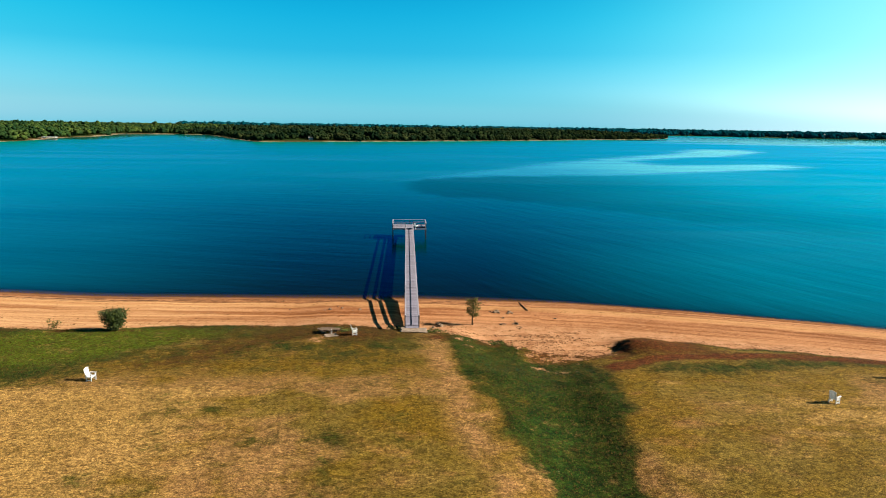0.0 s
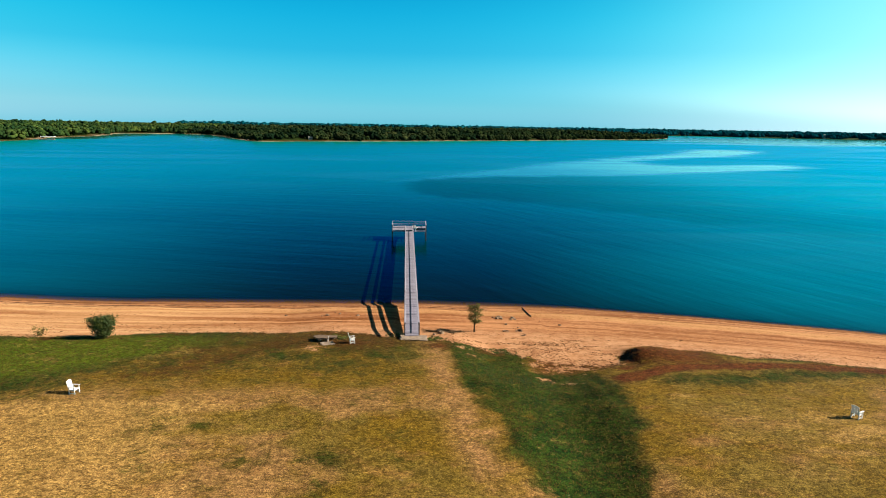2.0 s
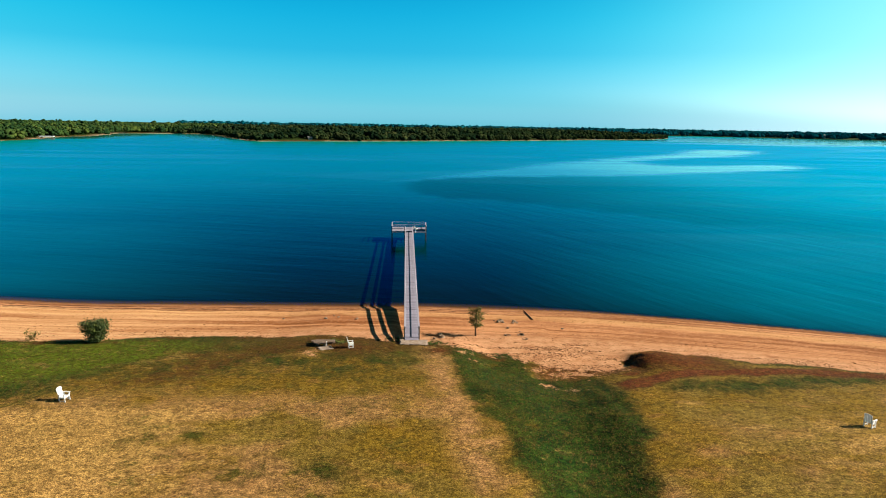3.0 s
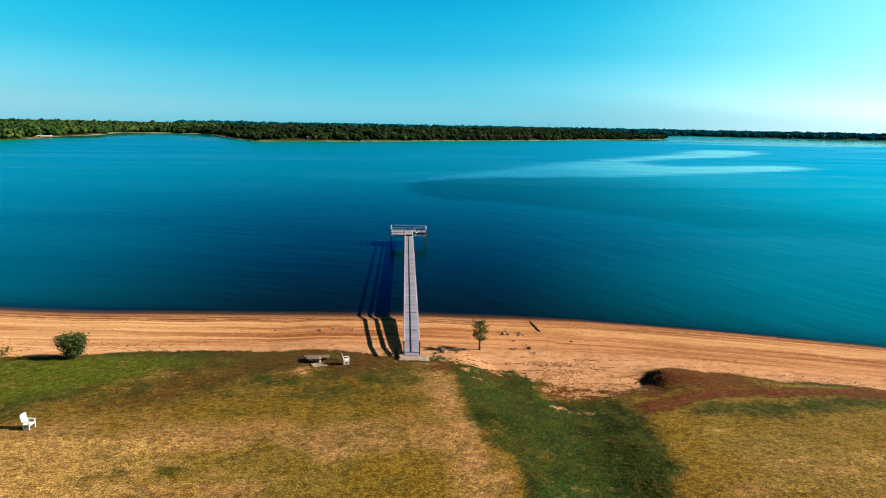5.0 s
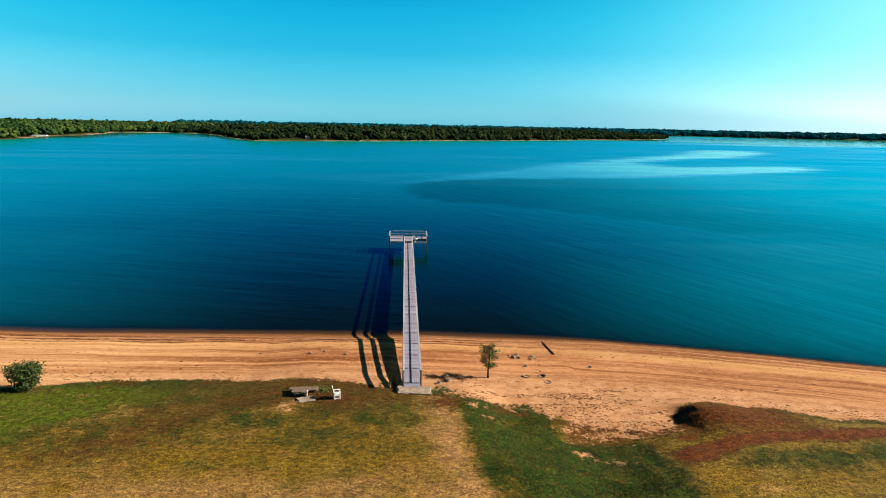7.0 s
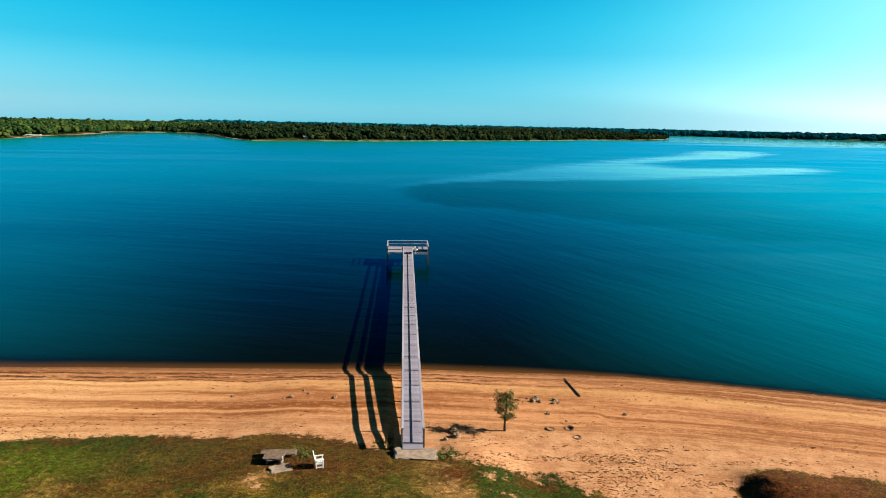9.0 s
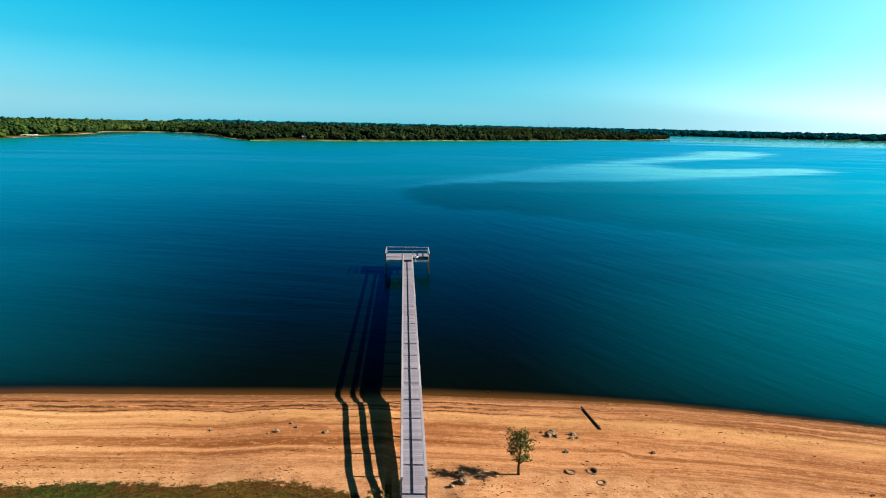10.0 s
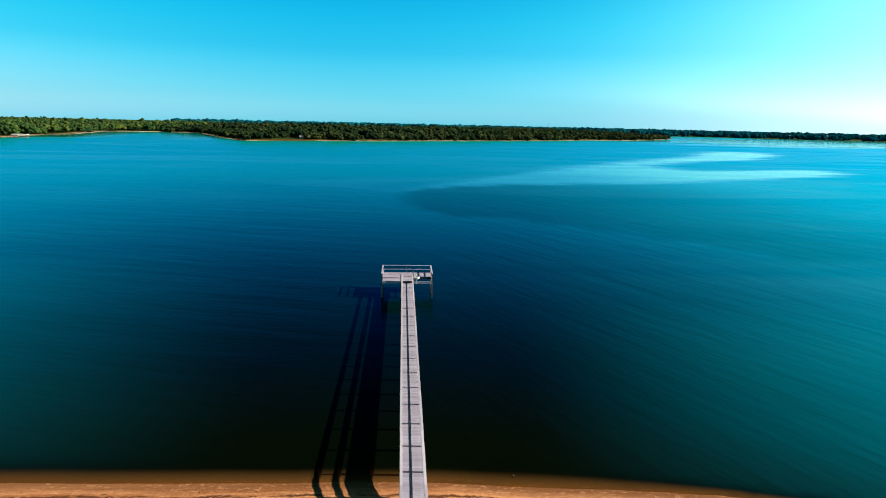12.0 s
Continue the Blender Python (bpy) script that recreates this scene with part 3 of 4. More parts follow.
def masks(x, y, s, d):
    """How much sand, green, rust and bare earth lies at a place."""
    n1, n2 = fbm(x * 0.22, y * 0.22, 4), fbm(x * 0.6 + 9, y * 0.6, 4)
    near = y < 120
    x0, y0 = x, y
    x = x + near * (1.5 * fbm(x * 0.55 + 3, y * 0.55, 4))
    y = y + near * (1.3 * fbm(x0 * 0.55 + 70, y * 0.55 + 20, 4))
    sand = smooth(-0.9, 0.9, sandiness(x, y))
    xl = np.interp(y, [18, 24, 30, 35, 39, 46], [6.4, 5.9, 4.7, 3.6, 3.1, 2.4]) + 1.1 * n1
    xr = np.interp(y, [18, 24, 28, 31, 35, 39, 46], [9.6, 10.4, 11.5, 12.3, 13.2, 13.2, 13.4]) + 1.0 * n1
    green = smooth(-0.9, 0.9, x - xl) * smooth(0.8, -0.8, x - xr)
    edge = x - np.interp(y, [30, 34, 36, 37.3, 39.4, 41.8, 44.9, 47.7, 50], [-31, -26, -22.5, -21.2, -20.2, -18.5, -15.5, -12.5, -10]) + 4 * n1
    green = np.maximum(green, smooth(4.5, -5.0, edge) * smooth(30, 36, y))
    green = np.maximum(green, 0.85 * np.exp(-((x + 2.6) / 2.6) ** 2 - ((y - 43.6) / 2.2) ** 2))
    green = np.maximum(green, (0.64 + 0.8 * n2) * smooth(34, 43, y) * smooth(2.5, -1, x))
    gy = np.interp(x, [15, 19, 21, 23.5, 26, 29, 32.5, 40], [38.5, 38.4, 38.4, 38.9, 39.5, 39.9, 40.2, 40.0])
    green = np.maximum(green, 0.85 * np.exp(-((y - gy + 0.15) / np.interp(x, [15, 20, 26, 34], [0.9, 1.7, 1.3, 1.0])) ** 2) * smooth(14.5, 17, x))
    green = np.maximum(green, 0.8 * smooth(-1.3, -0.5, sandiness(x, y)) * smooth(21, 24, x))
    for px, py, wide, deep, much in ((-11.4, 31.9, 1.0, 0.9, 0.7), (-13.9, 31.4, 2.2, 0.9, 0.55), (-7.8, 28.3, 1.9, 0.9, 0.6), (-4.6, 28.5, 1.6, 0.9, 0.74), (-4.5, 26.0, 0.7, 1.3, 0.74), (-12.5, 27.4, 1.0, 0.6, 0.55), (-17.0, 27.8, 0.9, 0.6, 0.46), (-14.3, 24.8, 1.7, 0.9, 0.51), (-4.6, 24.6, 0.9, 0.6, 0.55), (-7.3, 29.6, 1.7, 0.9, 0.41), (-1.4, 30.3, 1.7, 1.2, 0.37), (-0.6, 28.1, 1.3, 0.9, 0.37), (1.5, 24.0, 0.9, 0.6, 0.46), (15.7, 27.9, 1.2, 0.7, 0.41), (20.1, 27.1, 1.3, 0.7, 0.37), (21.0, 24.4, 1.3, 0.9, 0.37), (16.5, 36.0, 0.9, 1.0, 0.37), (-2.9, 41.6, 2.6, 1.4, 0.7), (-9.5, 45.5, 1.4, 0.9, 0.8), (-3.0, 35.0, 3.5, 2.2, 0.35), (-1.2, 45.2, 0.9, 0.55, 1.0)):
        green = np.maximum(green, much * np.exp(-((x - px) / wide) ** 2 - ((y - py) / deep) ** 2))
    green = np.maximum(green, 0.55 * np.exp(-((x - 20.5) / 3.5) ** 2 - ((y - 43.4) / 1.0) ** 2))
    green = np.maximum(green, 0.30 * smooth(0.50, 0.66, n1 + 0.5 + 0.35 * n2) * smooth(18, 10, x))
    rust = 0.62 * np.exp(-((edge - 3.2) / 3.4) ** 2) * smooth(36, 40, y)
    rust = np.maximum(rust, 0.50 * np.exp(-((x + 13.5) / 5.0) ** 2 - ((y - 44.6) / 2.2) ** 2))
    rust = np.maximum(rust, 0.80 * np.exp(-((x + 5.0) / 6.0) ** 2 - ((y - 47.0) / 2.6) ** 2))
    rust = np.maximum(rust, 0.9 * np.exp(-((x - 1.8) / 1.6) ** 2 - ((y - 45.6) / 1.3) ** 2))
    band = np.interp(x, [13.5, 17.6, 19.5, 23.7, 29, 36], [38.9, 40.6, 41.0, 41.2, 41.4, 40.8])
    rust = np.maximum(rust, 1.1 * np.exp(-((y - band) / 0.95) ** 4) * smooth(12.5, 14, x))
    rust = np.maximum(rust, 0.90 * np.exp(-((x - 19.5) / 4.8) ** 4 - ((y - 43.7) / 2.5) ** 4))
    rust = np.maximum(rust, 0.7 * smooth(-2.2, -0.6, sandiness(x, y)) * smooth(0.3, -0.4, sandiness(x, y)) * smooth(0.46, 0.6, n2 + 0.5))
    rust = np.maximum(rust, 0.75 * np.exp(-((x - 16.6) / 2.4) ** 2 - ((y - 42.1) / 1.3) ** 2))
    rust = np.maximum(rust, 1.1 * np.exp(-((x - 15.3) / 1.0) ** 2 - ((y - 41.3) / 0.6) ** 2))
    apron = smooth(7.5, 9.5, x) * smooth(16.6, 15.4, x) * smooth(40.2, 43.0, y)
    sand = np.maximum(sand, 0.43 * apron)
    rust = np.maximum(rust, 0.80 * apron * smooth(41.0, 42.2, y))
    green = green * (1 - 0.8 * apron * smooth(41.4, 42.4, y))
    face = np.exp(-((x - 16.8) / 1.0) ** 4) * smooth(42.2, 43.0, y) * smooth(45.7, 45.0, y)
    sand, rust, green = sand * (1 - face), np.maximum(rust, 1.3 * face), green * (1 - face)
    for px, py, wide, deep in ((4.1, 45.8, 1.25, 0.5), (4.8, 43.9, 1.2, 0.5), (9.3, 40.3, 0.75, 0.9), (10.6, 39.4, 0.9, 0.6), (11.9, 43.0, 1.6, 0.7), (9.2, 43.5, 0.9, 0.6)):
        sand = np.maximum(sand, 0.56 * np.exp(-((x - px) / wide) ** 2 - ((y - py) / deep) ** 2))
    bare = np.exp(-((x - np.interp(y, [18, 24, 34, 42, 46], [4.6, 4.1, 2.7, 1.8, 1.0]) - n1) / 1.0) ** 2)
    bare = np.maximum(bare, 0.9 * np.exp(-((x + 7.3) / 0.8) ** 2 - ((y - 45.6) / 1.2) ** 2))
    for px, py, wide, deep, much in ((-11.1, 26.0, 0.9, 0.8, 0.9), (-7.1, 25.6, 0.8, 0.8, 0.95), (-9.5, 26.8, 1.1, 0.9, 0.6), (-13.5, 29.6, 0.8, 0.6, 0.7), (-4.4, 24.1, 1.5, 0.6, 0.6), (-1.0, 24.8, 1.5, 0.9, 0.5), (11.4, 25.4, 0.8, 1.5, 0.8), (18.6, 27.6, 0.9, 0.6, 0.7), (13.2, 24.7, 1.1, 0.9, 0.5), (17.9, 32.1, 2.0, 1.5, 0.35)):
        bare = np.maximum(bare, much * np.exp(-((x - px) / wide) ** 2 - ((y - py) / deep) ** 2))
    worn = np.exp(-((x + 7.3) / 0.85) ** 4 - ((y - 45.3) / 1.3) ** 4)
    green, rust = green * (1 - worn), rust * (1 - worn)
    sand = np.maximum(sand, 0.47 * worn)
    straw = 0.95 * smooth(-6, -16, x) * smooth(37.5, 33, y) + 0.15 * smooth(13, 18, x) * smooth(36, 32, y)
    for px, py, wide, deep, much in ((-17.0, 34.0, 6.0, 0.8, 0.4), (25.0, 31.0, 6.0, 4.0, 0.45), (-1.2, 45.2, 0.9, 0.5, 0.9), (-28, 43, 7.5, 5.5, 0.95), (-20, 47.0, 8.0, 3.5, 0.75), (16.7, 35.5, 1.0, 0.7, 0.5)):
        straw = straw + much * np.exp(-((x - px) / wide) ** 2 - ((y - py) / deep) ** 2)
    x, y = x0, y0
    bare = np.maximum(bare, 0.8 * smooth(0.52, 0.64, fbm(x * 0.13 + 40, y * 0.2, 4) + 0.5) * smooth(40, 34, y))
    # far shores: a thin beach, then scrub
    far = (y > 250) & (s < 0)
    sand = np.where(far, np.where((x < 640) & (d < 22), smooth(9, 4, d + 12 * fbm(x * 0.02, y * 0.02)), -1.0), sand)
    green, rust, bare = np.where(far, np.where((x > 620) | (d > 22), 3.0, 0.75), green), np.where(far, np.where((x > 620) | (d > 22), -3.0, 0.55), rust), np.where(far, 0, bare)
    return sand, green, rust, bare, np.where(far, 0, straw)


def steps(*runs):
    """Grid lines: runs of (from, to, spacing)."""
    out = [np.arange(a, b, d) for a, b, d in runs]
    return np.unique(np.round(np.concatenate(out + [np.array([runs[-1][1]])]), 3))


def sheet(xs, ys):
    gx, gy = np.meshgrid(xs, ys)
    nx, ny = len(xs), len(ys)
    i = (np.arange(ny - 1)[:, None] * nx + np.arange(nx - 1)[None, :]).ravel()
    return gx.ravel(), gy.ravel(), np.stack([i, i + 1, i + nx + 1, i + nx], 1)


def build_ground():
    xs = steps((-4800, -700, 200), (-700, -60, 16), (-60, -38, 1), (-38, 42, 0.33), (42, 70, 1), (70, 1000, 16), (1000, 4800, 200))
    ys = steps((-4800, -200, 400), (-200, 0, 10), (0, 18, 1), (18, 68, 0.33), (68, 110, 2), (110, 480, 40), (480, 1200, 9), (1200, 2400, 25), (2400, 4800, 300))
    x, y, f = sheet(xs, ys)
    z, s, d = terrain(x, y)
    me = arrays_mesh("ground", np.stack([x, y, z], 1), f, M_GROUND, True)
    sand, green, rust, bare, straw = masks(x, y, s, d)
    for name, v in (("sand", sand), ("green", green), ("rust", rust), ("bare", bare), ("straw", straw), ("inland", np.where((y > 250) & (s < 0), 40.0, s))):
        store(me, name, v)
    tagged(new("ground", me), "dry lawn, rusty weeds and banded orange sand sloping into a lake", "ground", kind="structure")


def build_water():
    xs = steps((-4800, -400, 100), (-400, -60, 20), (-60, 60, 1.0), (60, 1400, 20), (1400, 4800, 100))
    ys = steps((-2600, 30, 100), (30, 80, 0.8), (80, 700, 8), (700, 1700, 20), (1700, 4800, 100))
    x, y, f = sheet(xs, ys)
    z, s, d = terrain(x, y)
    keep = (z < WATER + 0.4)[f].any(1)
    me = arrays_mesh("water", np.stack([x, y, np.full_like(x, WATER)], 1), f[keep], M_WATER, True)
    store(me, "depth", np.maximum(WATER - z, 0))
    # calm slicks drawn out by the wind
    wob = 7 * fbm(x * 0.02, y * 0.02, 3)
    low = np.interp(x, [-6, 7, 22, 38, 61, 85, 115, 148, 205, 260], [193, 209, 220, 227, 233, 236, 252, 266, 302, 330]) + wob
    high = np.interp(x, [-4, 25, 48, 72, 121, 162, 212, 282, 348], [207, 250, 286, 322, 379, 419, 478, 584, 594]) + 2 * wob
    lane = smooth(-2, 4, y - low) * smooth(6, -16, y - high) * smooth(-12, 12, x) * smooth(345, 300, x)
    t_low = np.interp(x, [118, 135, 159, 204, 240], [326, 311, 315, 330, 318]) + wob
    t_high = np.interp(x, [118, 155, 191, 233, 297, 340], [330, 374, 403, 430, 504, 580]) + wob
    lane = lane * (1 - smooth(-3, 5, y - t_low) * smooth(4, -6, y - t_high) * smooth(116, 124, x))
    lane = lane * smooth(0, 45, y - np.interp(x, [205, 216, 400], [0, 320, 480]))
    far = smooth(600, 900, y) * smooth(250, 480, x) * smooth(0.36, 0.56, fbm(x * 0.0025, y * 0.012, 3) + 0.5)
    # on either side of the deep run by the pier brighter teal is painted, for silt and for scattered light
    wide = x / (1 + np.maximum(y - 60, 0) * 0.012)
    silt_glow = (1.1 * smooth(6, 46, wide) + 0.95 * smooth(-8, -58, wide)) * smooth(-8, 10, -s) * (0.85 + 0.6 * fbm(x * 0.03, y * 0.05, 4)) * smooth(0.0, 0.30, WATER - z)
    store(me, "silt_glow", np.clip(silt_glow, 0, 1))
    # this side of the slick the reflection is dimmed by mask, for water ruffled by a light breeze
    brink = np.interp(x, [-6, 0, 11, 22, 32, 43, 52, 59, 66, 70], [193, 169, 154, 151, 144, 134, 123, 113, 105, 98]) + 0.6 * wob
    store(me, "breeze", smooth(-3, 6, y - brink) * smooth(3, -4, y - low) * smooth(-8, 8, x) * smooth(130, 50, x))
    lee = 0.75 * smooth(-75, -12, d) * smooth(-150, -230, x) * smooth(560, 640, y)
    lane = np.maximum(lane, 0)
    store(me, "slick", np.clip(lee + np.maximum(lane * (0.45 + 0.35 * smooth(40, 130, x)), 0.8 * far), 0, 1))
    tagged(new("water", me), "calm dark teal lake water with pale wind slicks", "water", kind="structure")


build_ground()
build_water()


# ---- far woods ----
def lump_shape(level):
    bm = bmesh.new()
    bmesh.ops.create_icosphere(bm, subdivisions=level, radius=1)
    v = np.array([p.co[:] for p in bm.verts])
    f = np.array([[p.index for p in q.verts] for q in bm.faces])
    bm.free()
    return v, f


def woods(name, label, xy, tall, wide, level, lumps, material, seed):
    """Many uneven crowns in one mesh, each made of several ragged clumps, on short stems hidden in the scrub."""
    r = np.random.RandomState(seed)
    v0, f0 = lump_shape(level)
    n, k = len(xy), lumps
    base = terrain(xy[:, 0], xy[:, 1])[0]
    hgt = tall * (0.70 + 0.30 * r.rand(n) + 0.40 * r.rand(n) ** 8)
    wid = wide * (0.55 + 0.9 * r.rand(n))
    a, rad = r.rand(n, k) * 6.283, 0.55 * np.sqrt(r.rand(n, k))
    up = 0.25 + 0.6 * r.rand(n, k)
    up[:, 0] = 0.86
    rad[:, 0] *= 0.3
    cx = xy[:, 0, None] + np.cos(a) * rad * wid[:, None]
    cy = xy[:, 1, None] + np.sin(a) * rad * wid[:, None]
    cz = base[:, None] + up * hgt[:, None] * 0.92
    size = wid[:, None] * (0.20 + 0.20 * r.rand(n, k)) * (1.15 - 0.35 * up)
    c = np.stack([cx, cy, cz], 2).reshape(-1, 1, 3)
    jit = 0.80 + 0.40 * r.rand(n * k, len(v0), 1)
    v = c + v0[None] * jit * size.reshape(-1, 1, 1) * np.array([1, 1, 0.78])
    f = (f0[None] + (np.arange(n * k) * len(v0))[:, None, None]).reshape(-1, 3)
    me = arrays_mesh(name, v.reshape(-1, 3), f, material)
    store(me, "tone", np.repeat(r.rand(n), k * len(v0)))
    tagged(new(name, me), label, "woods", kind="stuff")


def scatter(n, x0, x1, y0, y1, lo, hi, seed):
    r = np.random.RandomState(seed)
    x, y = x0 + (x1 - x0) * r.rand(n), y0 + (y1 - y0) * r.rand(n)
    d = inland_far(x, y)
    k = (d > lo) & (d < hi) & (r.rand(n) < smooth(hi * 1.15, lo, d) + 0.25)
    return np.stack([x[k], y[k]], 1)


def glade(xy, x, y, wide, deep):
    """Leave a clearing open."""
    return xy[((xy[:, 0] - x) / wide) ** 2 + ((xy[:, 1] - y) / deep) ** 2 > 1]


west = scatter(7200, -760, -200, 480, 1300, 7, 300, 1)
west = west[((west[:, 0] < -300) | (west[:, 1] > 900)) & (west[:, 0] < -330)]
west = glade(west, -352, 720, 14, 70)
woods("west_shore_woods", "sunlit green woods along the western lake shore", west, 10.0, 6.6, 1, 11, M_WOODS_SUNLIT, 2)
front = scatter(15000, -330, 760, 590, 1700, 6, 60, 3)
front = glade(glade(glade(front, -112, 640, 16, 34), 285, 985, 40, 30), -30, 690, 14, 20)
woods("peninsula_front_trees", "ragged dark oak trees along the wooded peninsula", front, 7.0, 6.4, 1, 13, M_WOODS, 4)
back = scatter(11800, -330, 760, 600, 1900, 60, 420, 5)
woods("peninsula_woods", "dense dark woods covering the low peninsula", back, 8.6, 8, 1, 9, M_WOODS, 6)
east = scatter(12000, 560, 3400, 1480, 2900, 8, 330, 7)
woods("east_shore_woods", "distant bluish woods along the eastern lake shore", east, 12.5, 17, 1, 6, M_WOODS_HAZED, 8)


# ---- buildings on the far shore ----
def lake_house(at, turn, size, label):
    w, dp, h = size
    ob = thing("lake_house", label, "house", at, turn)
    part("wall", box((0, 0, h / 2), (w, dp, h)), M_PALE, ob)
    bm = bmesh.new()
    q = [(-w / 2 - 0.5, -dp / 2 - 0.5, h), (w / 2 + 0.5, -dp / 2 - 0.5, h), (w / 2 + 0.5, dp / 2 + 0.5, h), (-w / 2 - 0.5, dp / 2 + 0.5, h), (-w / 2 - 0.5, 0, h + dp * 0.3), (w / 2 + 0.5, 0, h + dp * 0.3)]
    v = [bm.verts.new(p) for p in q]
    for f in ((0, 1, 5, 4), (2, 3, 4, 5), (0, 4, 3), (1, 2, 5), (3, 2, 1, 0)):
        bm.faces.new([v[i] for i in f])
    part("roof", bm, M_PALE if h > 8 else M_ROOF, ob)
    for i in (-1, 0, 1):
        part("window", box((i * w * 0.3, -dp / 2 - 0.03, h * 0.55), (w * 0.14, 0.08, h * 0.4)), M_BEAM, ob)
    return ob


def boat_dock(at, turn):
    ob = thing("boat_dock", "low pale covered boat dock on the far shore", "dock", at, turn)
    part("deck", box((0, 0, 0.6), (13, 5, 0.4)), M_POST, ob)
    part("roof", box((1, 0, 3.0), (11, 5.6, 0.5)), M_WHITE, ob, "flat white roof")
    for x in (-3.4, 5.4):
        for y in (-2.3, 2.3):
            part("post", box((x, y, 0.9), (0.3, 0.3, 4.0)), M_POST, ob)
    return ob


boat_dock((-321, 571, WATER - 0.2), 12)
lake_house((-103, 668, height(-103, 668)), 12, (4.4, 3.4, 2.4), "small pale cabin among trees on the peninsula")
lake_house((1119, 1748, height(1119, 1748)), 10, (3.4, 4, 10), "white house in the woods of the eastern shore")
lake_house((1196, 1697, height(1196, 1697)), -5, (3.8, 4, 11), "white house half hidden in distant woods")
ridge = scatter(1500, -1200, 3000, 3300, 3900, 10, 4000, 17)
woods("distant_ridge_woods", "faint bluish wooded ridge far beyond the peninsula", ridge, 4.5, 40, 1, 4, M_WOODS_HAZED, 18)
mast = thing("radio_mast", "thin dark lattice radio mast above distant woods", "mast", (420, 1800, height(420, 1800)))
part("pole", add_limb(bmesh.new(), (0, 0, 0), (0, 0, 26), 0.5, 0.2), M_BEAM, mast)
for i in range(3):
    part("antenna", box((0, 0, 17 + 3.5 * i), (1.6, 0.3, 0.5)), M_BEAM, mast)


# ---- the fishing pier ----
DECK_Z, NEAR_Y, HEAD_Y, BACK_Y = 2.0, 48.0, 96.9, 100.9
BAY = 2.4384
HALF = 0.50          # half the clear width of the walkway
RAIL_TOP, RAIL_MID = 0.91, 0.34
FIRST_POST = 60.761 - 5 * BAY


def build_pier():
    pier = thing("fishing_pier", "long weathered grey wooden fishing pier with a T-shaped end platform", "pier", (0, NEAR_Y, 0))
    o = Vector((0, NEAR_Y, 0))

    def put(name, c, size, m, label="", bevel=0.0, turn=None):
        return part(name, box(Vector(c) - o, size, turn, bevel), m, pier, label)

    length = HEAD_Y - NEAR_Y
    mid = NEAR_Y + length / 2
    for sx in (-1, 1):
        # rails run in lengths of two bays, with slight misfits
        y, i = NEAR_Y + 0.55, 0
        rr = random.Random(5 + sx)
        while y < HEAD_Y - 0.1:
            e = min(y + 2 * BAY, HEAD_Y)
            put("top_rail", (sx * (HALF + 0.055 + rr.uniform(-0.008, 0.008)), (y + e) / 2, DECK_Z + RAIL_TOP - 0.02 + rr.uniform(-0.006, 0.006)), (0.125, e - y - 0.008, 0.04), M_RAIL, bevel=0.005)
            put("rail_apron", (sx * (HALF + 0.02), (y + e) / 2, DECK_Z + RAIL_TOP - 0.105), (0.035, e - y - 0.008, 0.12), M_RAIL)
            put("middle_rail", (sx * (HALF + 0.02), (y + e) / 2, DECK_Z + RAIL_MID), (0.035, e - y - 0.008, 0.065), M_RAIL)
            put("stringer", (sx * (HALF + 0.02), (y + e) / 2, DECK_Z - 0.135), (0.05, e - y - 0.006, 0.19), M_POST)
            y, i = e, i + 1
        put("joist", (sx * 0.22, mid, DECK_Z - 0.14), (0.05, length - 0.3, 0.19), M_BEAM)
    k, y = 0, FIRST_POST
    while y < HEAD_Y - 0.5:
        for sx in (-1, 1):
            x = sx * (HALF + 0.085)
            bottom = height(x, y) - 0.3
            put("post", (x, y, (bottom + DECK_Z + RAIL_TOP - 0.045) / 2), (0.09, 0.12, DECK_Z + RAIL_TOP - 0.045 - bottom), M_POST)
        put("cross_beam", (0, y, DECK_Z - 0.29), (2 * HALF + 0.26, 0.09, 0.14), M_BEAM)
        y += BAY
        k += 1
    # end posts at the shore
    for sx in (-1, 1):
        put("end_post", (sx * (HALF + 0.085), NEAR_Y + 0.60, (1.4 + DECK_Z + RAIL_TOP - 0.045) / 2), (0.09, 0.09, DECK_Z + RAIL_TOP - 0.045 - 1.4), M_POST)
    # end platform, one step higher
    top = DECK_Z + 0.16
    rail = 0.78
    wide, depth = 5.30, BACK_Y - HEAD_Y
    yc = (HEAD_Y + BACK_Y) / 2
    for y in (HEAD_Y + 0.03, yc, BACK_Y - 0.03):
        put("platform_joist", (0, y, top - 0.16), (wide - 0.06, 0.05, 0.22), M_BEAM)
    put("front_fascia", (-wide / 4 - 0.28, HEAD_Y - 0.025, top - 0.14), (wide / 2 - 0.56, 0.04, 0.26), M_RAIL)
    put("front_fascia", (wide / 4 + 0.28, HEAD_Y - 0.025, top - 0.14), (wide / 2 - 0.56, 0.04, 0.26), M_RAIL)
    put("step_riser", (0, HEAD_Y - 0.025, top - 0.15), (1.1, 0.03, 0.2), M_BEAM)
    for sx in (-1, 1):
        put("side_fascia", (sx * wide / 2, yc, top - 0.14), (0.05, depth, 0.24), M_POST)
    posts = [(sx * (wide / 2 + 0.05), y) for sx in (-1, 1) for y in (HEAD_Y + 0.06, yc, BACK_Y - 0.06)] + [(0, BACK_Y + 0.05), (-0.66, HEAD_Y - 0.09), (0.66, HEAD_Y - 0.09)]
    for x, y in posts:
        bottom = height(x, y) - 0.3
        put("platform_post", (x, y, (bottom + top + rail) / 2), (0.11, 0.11, top + rail - bottom), M_POST)
    zt = top + rail + 0.022
